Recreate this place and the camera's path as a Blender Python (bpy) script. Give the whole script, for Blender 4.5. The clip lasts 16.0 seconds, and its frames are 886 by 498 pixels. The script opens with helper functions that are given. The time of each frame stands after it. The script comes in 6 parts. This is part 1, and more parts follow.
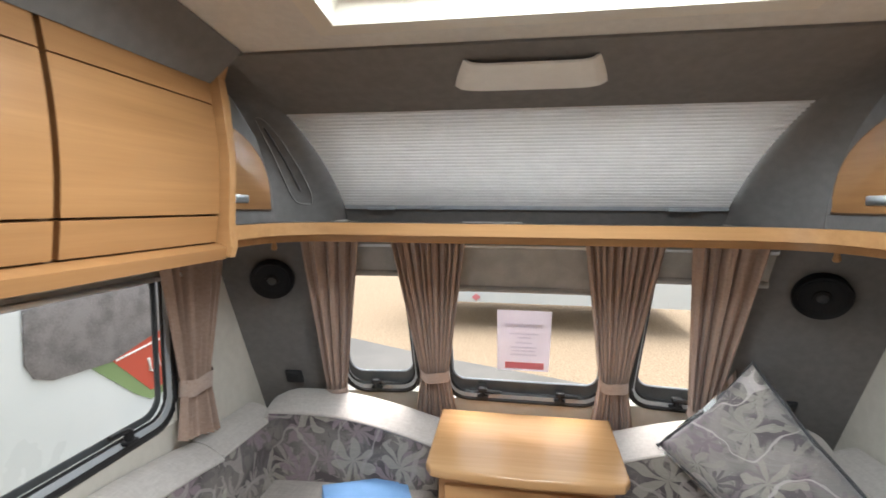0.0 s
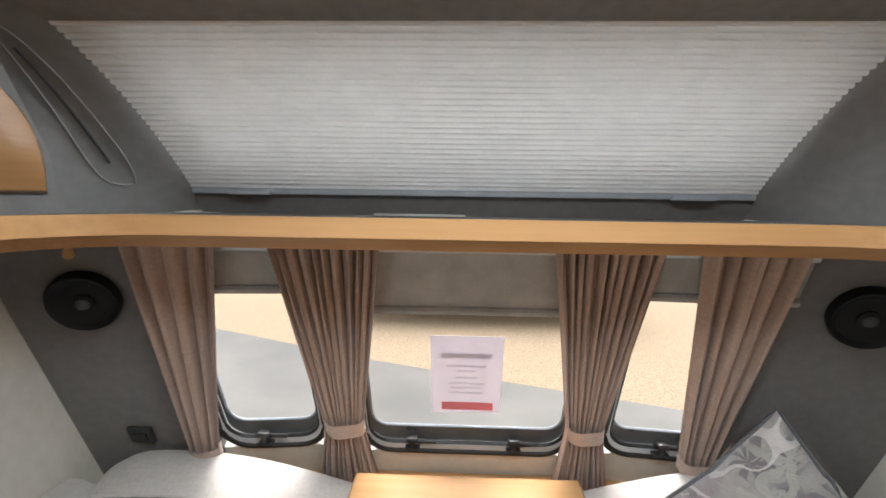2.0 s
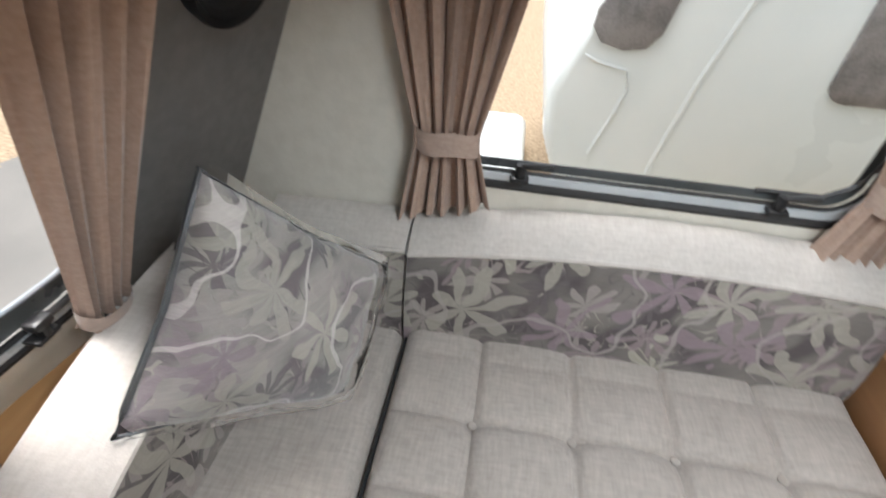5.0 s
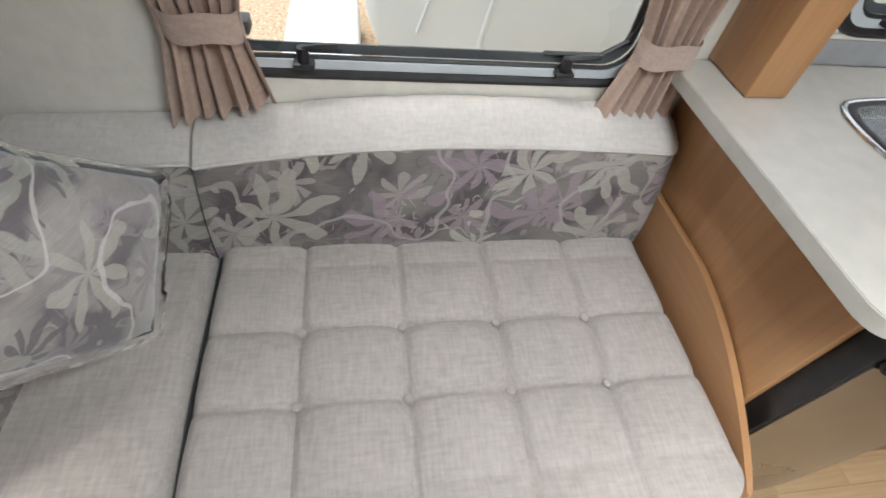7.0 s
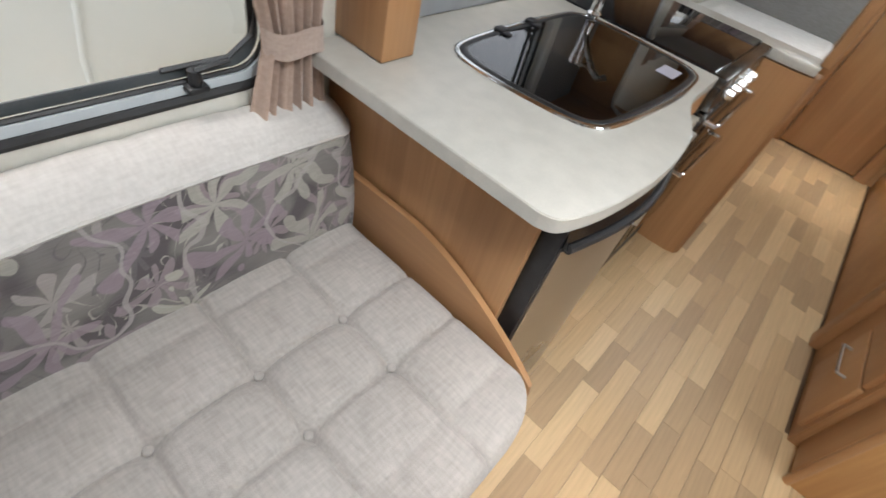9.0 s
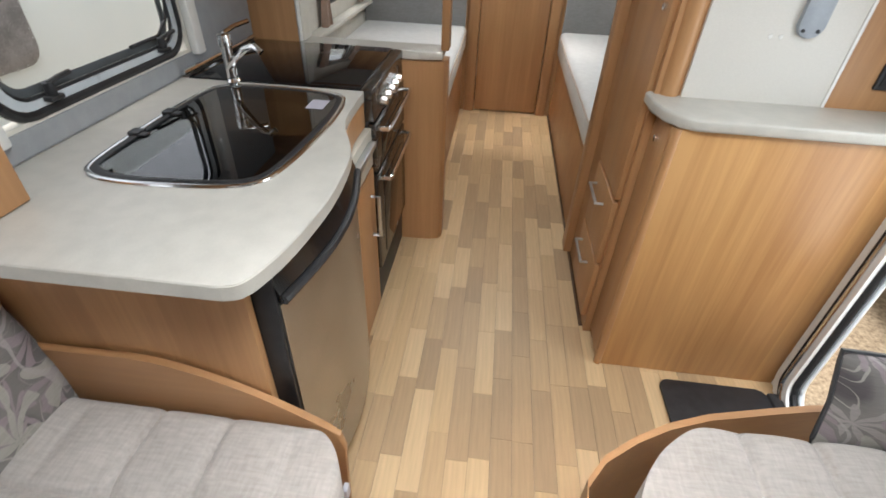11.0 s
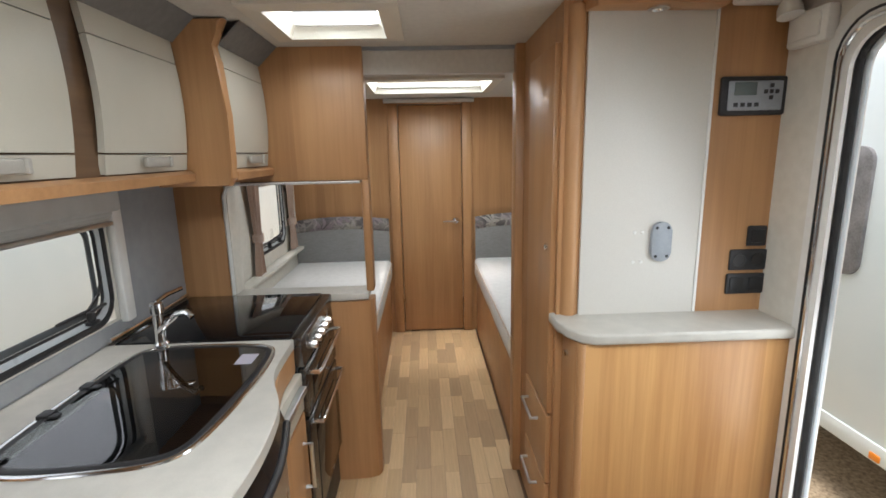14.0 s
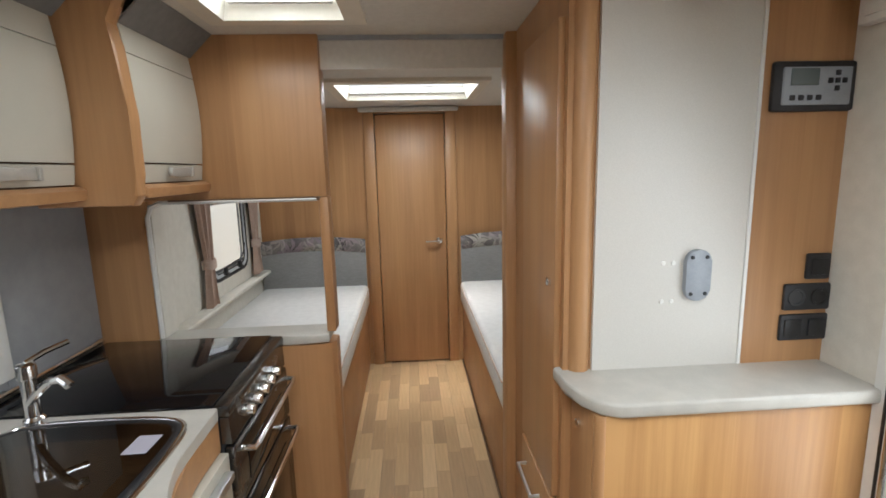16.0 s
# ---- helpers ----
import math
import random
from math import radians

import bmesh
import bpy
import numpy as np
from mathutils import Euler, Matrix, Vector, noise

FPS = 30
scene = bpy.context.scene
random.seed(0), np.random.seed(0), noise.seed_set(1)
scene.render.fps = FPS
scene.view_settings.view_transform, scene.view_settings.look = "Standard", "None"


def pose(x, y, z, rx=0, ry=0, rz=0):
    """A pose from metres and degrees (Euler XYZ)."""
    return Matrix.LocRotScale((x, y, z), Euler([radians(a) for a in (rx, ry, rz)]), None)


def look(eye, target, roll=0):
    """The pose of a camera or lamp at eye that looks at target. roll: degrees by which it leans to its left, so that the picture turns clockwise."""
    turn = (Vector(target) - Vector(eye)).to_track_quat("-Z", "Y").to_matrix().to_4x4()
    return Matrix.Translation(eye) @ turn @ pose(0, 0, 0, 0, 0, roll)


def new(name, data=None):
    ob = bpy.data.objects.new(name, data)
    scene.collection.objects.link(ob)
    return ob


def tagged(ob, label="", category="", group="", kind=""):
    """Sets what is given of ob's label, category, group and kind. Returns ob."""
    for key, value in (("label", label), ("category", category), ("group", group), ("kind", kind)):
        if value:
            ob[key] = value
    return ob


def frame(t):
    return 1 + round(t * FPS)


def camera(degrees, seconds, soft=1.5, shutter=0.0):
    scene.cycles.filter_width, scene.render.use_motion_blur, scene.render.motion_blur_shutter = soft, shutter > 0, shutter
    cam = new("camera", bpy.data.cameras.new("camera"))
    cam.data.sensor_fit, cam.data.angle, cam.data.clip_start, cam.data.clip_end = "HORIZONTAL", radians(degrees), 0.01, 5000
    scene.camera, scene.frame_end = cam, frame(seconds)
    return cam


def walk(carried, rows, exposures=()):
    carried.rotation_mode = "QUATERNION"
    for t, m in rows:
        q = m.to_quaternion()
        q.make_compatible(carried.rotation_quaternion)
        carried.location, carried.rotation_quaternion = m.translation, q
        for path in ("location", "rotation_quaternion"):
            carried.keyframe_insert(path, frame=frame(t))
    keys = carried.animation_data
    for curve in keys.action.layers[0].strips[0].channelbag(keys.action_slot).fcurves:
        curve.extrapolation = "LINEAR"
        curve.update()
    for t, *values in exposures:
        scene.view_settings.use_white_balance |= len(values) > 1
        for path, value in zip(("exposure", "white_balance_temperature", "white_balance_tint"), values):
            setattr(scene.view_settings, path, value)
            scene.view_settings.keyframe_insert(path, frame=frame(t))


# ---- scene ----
cam = camera(86.2, 16.0, 1.6, 0.3)
PATH = [
    (0, (-0.111, 3.624, 1.501), (-0.426, 5.591, 1.318), 0.3),
    (0.5, (-0.044, 3.716, 1.487), (-0.236, 5.694, 1.253), 0.2),
    (1, (-0.082, 3.857, 1.48), (-0.163, 5.839, 1.222), 0.1),
    (1.5, (-0.14, 3.972, 1.481), (-0.184, 5.959, 1.257), 0.4),
    (2, (-0.109, 4.125, 1.487), (-0.181, 6.112, 1.269), 0.8),
    (2.5, (-0.065, 4.271, 1.472), (-0.056, 6.251, 1.191), 1.0),
    (3, (-0.074, 4.403, 1.476), (0.337, 6.321, 1.085), 1.1),
    (3.5, (-0.017, 4.512, 1.464), (0.845, 6.248, 0.972), 1.3),
    (4, (0.035, 4.562, 1.439), (1.31, 5.994, 0.867), 1.3),
    (4.5, (0.095, 4.593, 1.437), (1.633, 5.53, 0.569), -0.3),
    (5, (0.086, 4.752, 1.380), (1.613, 4.938, 0.102), 3.6),
    (5.2, (0.082, 4.756, 1.364), (1.537, 4.898, -0.001), 2.0),
    (7.3, (0.117, 4.571, 1.351), (1.333, 4.154, -0.181), 12.0),
    (7.5, (0.115, 4.549, 1.349), (1.318, 4.069, -0.175), 13.3),
    (8, (0.126, 4.511, 1.351), (1.247, 3.808, -0.148), 16.2),
    (8.5, (0.173, 4.525, 1.35), (1.116, 3.535, -0.11), 17.3),
    (9, (0.181, 4.532, 1.357), (0.897, 3.323, -0.067), 16.7),
    (9.5, (0.122, 4.5, 1.359), (0.67, 3.164, -0.026), 13.3),
    (10, (0.053, 4.47, 1.368), (0.436, 3.034, 0.03), 9.4),
    (10.2, (0.033, 4.461, 1.373), (0.349, 2.993, 0.052), 7.9),
    (12.3, (-0.051, 4.483, 1.429), (-0.026, 2.679, 0.566), -1.0),
    (12.5, (-0.048, 4.486, 1.434), (-0.036, 2.655, 0.63), -1.1),
    (13, (-0.051, 4.501, 1.454), (-0.066, 2.608, 0.809), -1.1),
    (13.5, (-0.056, 4.504, 1.472), (-0.097, 2.569, 0.97), -1.2),
    (14, (-0.061, 4.506, 1.485), (-0.131, 2.547, 1.09), -1.2),
    (14.5, (-0.063, 4.503, 1.485), (-0.151, 2.534, 1.147), -1.2),
    (15, (-0.066, 4.446, 1.472), (-0.171, 2.475, 1.145), -1.1),
    (15.5, (-0.106, 4.291, 1.474), (-0.2, 2.32, 1.148), -1.2),
    (16, (-0.115, 4.15, 1.467), (-0.238, 2.182, 1.135), -1.4),
]
walk(cam, [(t, look(eye, target, roll)) for t, eye, target, roll in PATH])
EXPOSURE = 1.19

# ---- world and light ----
world = bpy.data.worlds.new("sky")
scene.world = world
world.use_nodes = True
wn = world.node_tree
sky = wn.nodes.new("ShaderNodeTexSky")
sky.sky_type = "NISHITA"
sky.sun_disc = False
sky.sun_elevation = radians(79)
sky.sun_rotation = radians(15)
sky.air_density, sky.dust_density, sky.ozone_density = 1.0, 4.0, 1.0
haze = wn.nodes.new("ShaderNodeHueSaturation")
haze.inputs["Saturation"].default_value = 0.25
wn.links.new(sky.outputs[0], haze.inputs["Color"])
wn.links.new(haze.outputs[0], wn.nodes["Background"].inputs[0])
wn.nodes["Background"].inputs[1].default_value = 0.15
sun = new("sun", bpy.data.lights.new("sun", "SUN"))
sun.data.energy, sun.data.angle, sun.data.color = 1.2, radians(24), (1.0, 0.975, 0.94)
sun.matrix_world = look((0.8, 3.0, 16), (0, 0, 0))
scene.view_settings.exposure = EXPOSURE


def daylight(name, at, target, w, h, watts):
    """Daylight entering by an opening in the roof or a wall."""
    d = bpy.data.lights.new(name, "AREA")
    d.shape, d.size, d.size_y, d.energy, d.color = "RECTANGLE", w, h, watts, (0.87, 0.95, 1.0)
    ob = new(name, d)
    ob.matrix_world = look(at, target)
    return ob


daylight("daylight_lounge_roof", (-0.065, 4.25, 1.915), (-0.065, 4.18, 0.0), 0.66, 0.36, 9.0)
daylight("daylight_kitchen_roof", (0.224, 2.878, 1.955), (0.224, 2.8781, 0.0), 0.28, 0.28, 1.2)
daylight("daylight_bedroom_roof", (-0.108, 1.42, 1.955), (-0.108, 1.4201, 0.0), 0.64, 0.45, 5.0)
daylight("daylight_front_roof", (-0.078, 5.05, 1.69), (-0.078, 4.70, 1.34), 1.15, 0.30, 17.0)

daylight("daylight_entrance", (-1.20, 3.61, 0.98), (0.0, 3.61, 0.35), 0.42, 1.55, 3.2)

CX = -0.078          # middle line of the caravan
XR, XL = 0.985, -1.141  # inner faces of the side walls
CEIL = 1.91
FX = -0.094           # middle line of the front fittings


# ---- mesh helpers ----
def box(bm, x0, x1, y0, y1, z0, z1, r=0.0, seg=2):
    m = Matrix.LocRotScale(((x0 + x1) / 2, (y0 + y1) / 2, (z0 + z1) / 2), None, (abs(x1 - x0), abs(y1 - y0), abs(z1 - z0)))
    vs = bmesh.ops.create_cube(bm, size=1, matrix=m)["verts"]
    if r > 0:
        r = min(r, 0.49 * min(abs(x1 - x0), abs(y1 - y0), abs(z1 - z0)))
        es = list({e for v in vs for e in v.link_edges})
        bmesh.ops.bevel(bm, geom=es, offset=r, segments=seg, affect="EDGES", profile=0.5)
    return bm


def prism(bm, pts, axis, a, b, r=0.0, seg=2):
    """A flat outline, pushed along an axis. Outline in the two other axes, in order."""
    def place(p, h):
        return {"x": (h, p[0], p[1]), "y": (p[0], h, p[1]), "z": (p[0], p[1], h)}[axis]
    lo = [bm.verts.new(place(p, a)) for p in pts]
    hi = [bm.verts.new(place(p, b)) for p in pts]
    n = len(pts)
    f1, f2 = bm.faces.new(lo), bm.faces.new(hi[::-1])
    for i in range(n):
        bm.faces.new((lo[i], hi[i], hi[(i + 1) % n], lo[(i + 1) % n]))
    if r > 0:
        es = list(set(f1.edges) | set(f2.edges))
        bmesh.ops.bevel(bm, geom=es, offset=r, segments=seg, affect="EDGES", profile=0.5)
    return bm


def tube(bm, pts, rad, n=8, closed=False, squash=1.0):
    """A round bar along a line of points."""
    P = [Vector(p) for p in pts]
    rings = []
    for i, p in enumerate(P):
        a = P[i - 1] if (i > 0 or closed) else p
        c = P[(i + 1) % len(P)] if (i < len(P) - 1 or closed) else p
        d = (c - a).normalized()
        up = Vector((0, 0, 1)) if abs(d.z) < 0.9 else Vector((1, 0, 0))
        u = d.cross(up).normalized()
        v = u.cross(d).normalized()
        rings.append([bm.verts.new(p + rad * (math.cos(k * math.tau / n) * u + squash * math.sin(k * math.tau / n) * v)) for k in range(n)])
    m = len(rings)
    for i in range(m if closed else m - 1):
        A, C = rings[i], rings[(i + 1) % m]
        for k in range(n):
            bm.faces.new((A[k], A[(k + 1) % n], C[(k + 1) % n], C[k]))
    if not closed:
        bm.faces.new(rings[0][::-1]), bm.faces.new(rings[-1])
    return bm


def sheet(bm, fn, nu, nv, thick=0.0):
    """A curved sheet fn(u, v) with u, v in 0..1, thickened along its normals."""
    G = [[Vector(fn(i / nu, j / nv)) for j in range(nv + 1)] for i in range(nu + 1)]
    top = [[bm.verts.new(p) for p in row] for row in G]
    for i in range(nu):
        for j in range(nv):
            bm.faces.new((top[i][j], top[i + 1][j], top[i + 1][j + 1], top[i][j + 1]))
    if thick:
        bot = []
        for i in range(nu + 1):
            row = []
            for j in range(nv + 1):
                a, b = G[min(i + 1, nu)][j] - G[max(i - 1, 0)][j], G[i][min(j + 1, nv)] - G[i][max(j - 1, 0)]
                row.append(bm.verts.new(G[i][j] - thick * a.cross(b).normalized()))
            bot.append(row)
        for i in range(nu):
            for j in range(nv):
                bm.faces.new((bot[i][j], bot[i][j + 1], bot[i + 1][j + 1], bot[i + 1][j]))
        for i in range(nu):
            bm.faces.new((top[i][0], bot[i][0], bot[i + 1][0], top[i + 1][0]))
            bm.faces.new((top[i][nv], top[i + 1][nv], bot[i + 1][nv], bot[i][nv]))
        for j in range(nv):
            bm.faces.new((top[0][j], top[0][j + 1], bot[0][j + 1], bot[0][j]))
            bm.faces.new((top[nu][j], bot[nu][j], bot[nu][j + 1], top[nu][j + 1]))
    return bm


def lathe(bm, prof, m, n=24):
    """A turned shape: profile of (radius, height) about the z axis of the pose m."""
    rings = []
    for r, h in prof:
        rings.append([bm.verts.new(m @ Vector((max(r, 1e-4) * math.cos(k * math.tau / n), max(r, 1e-4) * math.sin(k * math.tau / n), h))) for k in range(n)])
    for A, C in zip(rings, rings[1:]):
        for k in range(n):
            bm.faces.new((A[k], A[(k + 1) % n], C[(k + 1) % n], C[k]))
    bm.faces.new(rings[0][::-1]), bm.faces.new(rings[-1])
    return bm


def rounded(y0, y1, z0, z1, r, n=6):
    """The outline of a rounded rectangle."""
    out = []
    for cy, cz, a in ((y1 - r, z0 + r, -90), (y1 - r, z1 - r, 0), (y0 + r, z1 - r, 90), (y0 + r, z0 + r, 180)):
        for k in range(n + 1):
            t = radians(a + 90 * k / n)
            out.append((cy + r * math.cos(t), cz + r * math.sin(t)))
    return out


def thing(name, at, label, category, group="", kind=""):
    ob = new(name)
    ob.empty_display_size = 0.05
    ob.location = at
    return tagged(ob, label, category, group, kind)


def part(name, bm, material, parent=None, label="", smooth=35):
    """Links a bmesh, built in world places, as one mesh object under a thing or a part."""
    bmesh.ops.recalc_face_normals(bm, faces=bm.faces[:])
    me = bpy.data.meshes.new(name)
    bm.to_mesh(me)
    bm.free()
    me.materials.append(material)
    if smooth:
        me.shade_smooth()
        me.set_sharp_from_angle(angle=radians(smooth))
    ob = new(name, me)
    if parent is not None:
        ob.parent = parent
        ob.matrix_parent_inverse = Matrix.Translation(-Vector(parent.location))
    if label:
        ob["label"] = label
    return ob


def solid(name, bm, material, label, category, group="", kind="", smooth=35):
    return tagged(part(name, bm, material, None, "", smooth), label, category, group, kind)


def nb():
    return bmesh.new()


# ---- materials ----
def base(name, color, rough=0.5, metal=0.0):
    m = bpy.data.materials.new(name)
    m.use_nodes = True
    b = m.node_tree.nodes["Principled BSDF"]
    b.inputs["Base Color"].default_value = (*color, 1)
    b.inputs["Roughness"].default_value = rough
    b.inputs["Metallic"].default_value = metal
    return m, m.node_tree, b


def node(nt, kind, **kw):
    n = nt.nodes.new("ShaderNode" + kind)
    for k, v in kw.items():
        n.inputs[k].default_value = v
    return n


def mapped(nt, scale, source="Object", rot=(0, 0, 0)):
    tc = nt.nodes.new("ShaderNodeTexCoord")
    mp = nt.nodes.new("ShaderNodeMapping")
    mp.inputs["Scale"].default_value = scale
    mp.inputs["Rotation"].default_value = rot
    nt.links.new(tc.outputs[source], mp.inputs[0])
    return mp.outputs[0]


def ramp(nt, src, stops):
    r = nt.nodes.new("ShaderNodeValToRGB")
    el = r.color_ramp.elements
    while len(el) < len(stops):
        el.new(0.5)
    for e, (p, c) in zip(el, stops):
        e.position, e.color = p, (*c, 1)
    nt.links.new(src, r.inputs[0])
    return r.outputs[0]


def bumped(nt, b, src, strength=0.2, dist=0.002):
    bp = node(nt, "Bump", Strength=strength, Distance=dist)
    nt.links.new(src, bp.inputs["Height"])
    nt.links.new(bp.outputs[0], b.inputs["Normal"])


def math_node(nt, op, a, b=None):
    n = nt.nodes.new("ShaderNodeMath")
    n.operation = op
    for i, v in enumerate((a, b)):
        if v is None:
            continue
        if isinstance(v, (int, float)):
            n.inputs[i].default_value = v
        else:
            nt.links.new(v, n.inputs[i])
    return n.outputs[0]


def mix(nt, fac, a, b):
    n = nt.nodes.new("ShaderNodeMix")
    n.data_type = "RGBA"
    for i, v in ((0, fac), (6, a), (7, b)):
        if isinstance(v, (int, float)):
            n.inputs[i].default_value = v
        elif isinstance(v, tuple):
            n.inputs[i].default_value = (*v, 1)
        else:
            nt.links.new(v, n.inputs[i])
    return n.outputs[2]


def wood(name, dark, light, along, rough=0.38, board=0.0, band_=0.16):
    """Foil-wrapped beech: fine lines along one axis, broad tone changes across it."""
    m, nt, b = base(name, light, rough)
    fine = {"x": (2.0, 60, 60), "y": (60, 2.0, 60), "z": (60, 60, 2.0)}[along]
    wide = {"x": (0.6, 7, 7), "y": (7, 0.6, 7), "z": (7, 7, 0.6)}[along]
    n1 = node(nt, "TexNoise", Scale=1.0, Detail=5.0, Roughness=0.65)
    n2 = node(nt, "TexNoise", Scale=1.0, Detail=3.0, Distortion=0.6)
    nt.links.new(mapped(nt, fine), n1.inputs["Vector"])
    nt.links.new(mapped(nt, wide), n2.inputs["Vector"])
    k = math_node(nt, "ADD", math_node(nt, "MULTIPLY", n1.outputs[0], 0.45), math_node(nt, "MULTIPLY", n2.outputs[0], 0.55))
    if board:
        tc = nt.nodes.new("ShaderNodeTexCoord")
        sep = nt.nodes.new("ShaderNodeSeparateXYZ")
        nt.links.new(tc.outputs["Object"], sep.inputs[0])
        row = math_node(nt, "FLOOR", math_node(nt, "DIVIDE", math_node(nt, "ADD", sep.outputs[0], sep.outputs[1]), board))
        wn_ = nt.nodes.new("ShaderNodeTexWhiteNoise")
        wn_.noise_dimensions = "1D"
        nt.links.new(row, wn_.inputs["W"])
        k = math_node(nt, "ADD", k, math_node(nt, "MULTIPLY", math_node(nt, "SUBTRACT", wn_.outputs["Value"], 0.5), band_))
    mid = tuple((p + q) / 2 for p, q in zip(dark, light))
    nt.links.new(ramp(nt, k, [(0.33, dark), (0.5, mid), (0.66, light)]), b.inputs["Base Color"])
    nt.links.new(math_node(nt, "ADD", math_node(nt, "MULTIPLY", n1.outputs[0], 0.2), rough - 0.1), b.inputs["Roughness"])
    bumped(nt, b, n1.outputs[0], 0.06, 0.001)
    return m


def mottled(name, c1, c2, scale, rough=0.5, bump=0.1, metal=0.0, fine=300.0):
    """A plain surface with soft blotches and a fine grain."""
    m, nt, b = base(name, c1, rough, metal)
    v = mapped(nt, (1, 1, 1))
    n1 = node(nt, "TexNoise", Scale=scale, Detail=4.0)
    n2 = node(nt, "TexNoise", Scale=fine, Detail=2.0)
    nt.links.new(v, n1.inputs["Vector"]), nt.links.new(v, n2.inputs["Vector"])
    k = math_node(nt, "ADD", math_node(nt, "MULTIPLY", n1.outputs[0], 0.7), math_node(nt, "MULTIPLY", n2.outputs[0], 0.3))
    nt.links.new(ramp(nt, k, [(0.38, c1), (0.62, c2)]), b.inputs["Base Color"])
    nt.links.new(math_node(nt, "ADD", math_node(nt, "MULTIPLY", n1.outputs[0], 0.16), rough - 0.08), b.inputs["Roughness"])
    if bump:
        bumped(nt, b, n2.outputs[0], bump, 0.001)
    return m


def woven(name, c1, c2, thread=520.0, bump=0.35):
    """Woven cloth: two crossed sets of threads over uneven dye."""
    m, nt, b = base(name, c1, 0.92)
    b.inputs["Sheen Weight"].default_value = 0.25
    v = mapped(nt, (1, 1, 1))
    streak = node(nt, "TexNoise", Scale=1.0, Detail=3.0)
    nt.links.new(mapped(nt, (25, 140, 140)), streak.inputs["Vector"])
    streak2 = node(nt, "TexNoise", Scale=1.0, Detail=3.0)
    nt.links.new(mapped(nt, (140, 25, 140)), streak2.inputs["Vector"])
    big = node(nt, "TexNoise", Scale=6.0, Detail=3.0)
    nt.links.new(v, big.inputs["Vector"])
    th = node(nt, "TexVoronoi", Scale=thread)
    nt.links.new(v, th.inputs["Vector"])
    k = math_node(nt, "ADD", math_node(nt, "MULTIPLY", streak.outputs[0], 0.4), math_node(nt, "MULTIPLY", streak2.outputs[0], 0.35))
    k = math_node(nt, "ADD", k, math_node(nt, "MULTIPLY", big.outputs[0], 0.25))
    nt.links.new(ramp(nt, k, [(0.36, c1), (0.64, c2)]), b.inputs["Base Color"])
    bumped(nt, b, math_node(nt, "ADD", th.outputs["Distance"], k), bump, 0.0012)
    return m


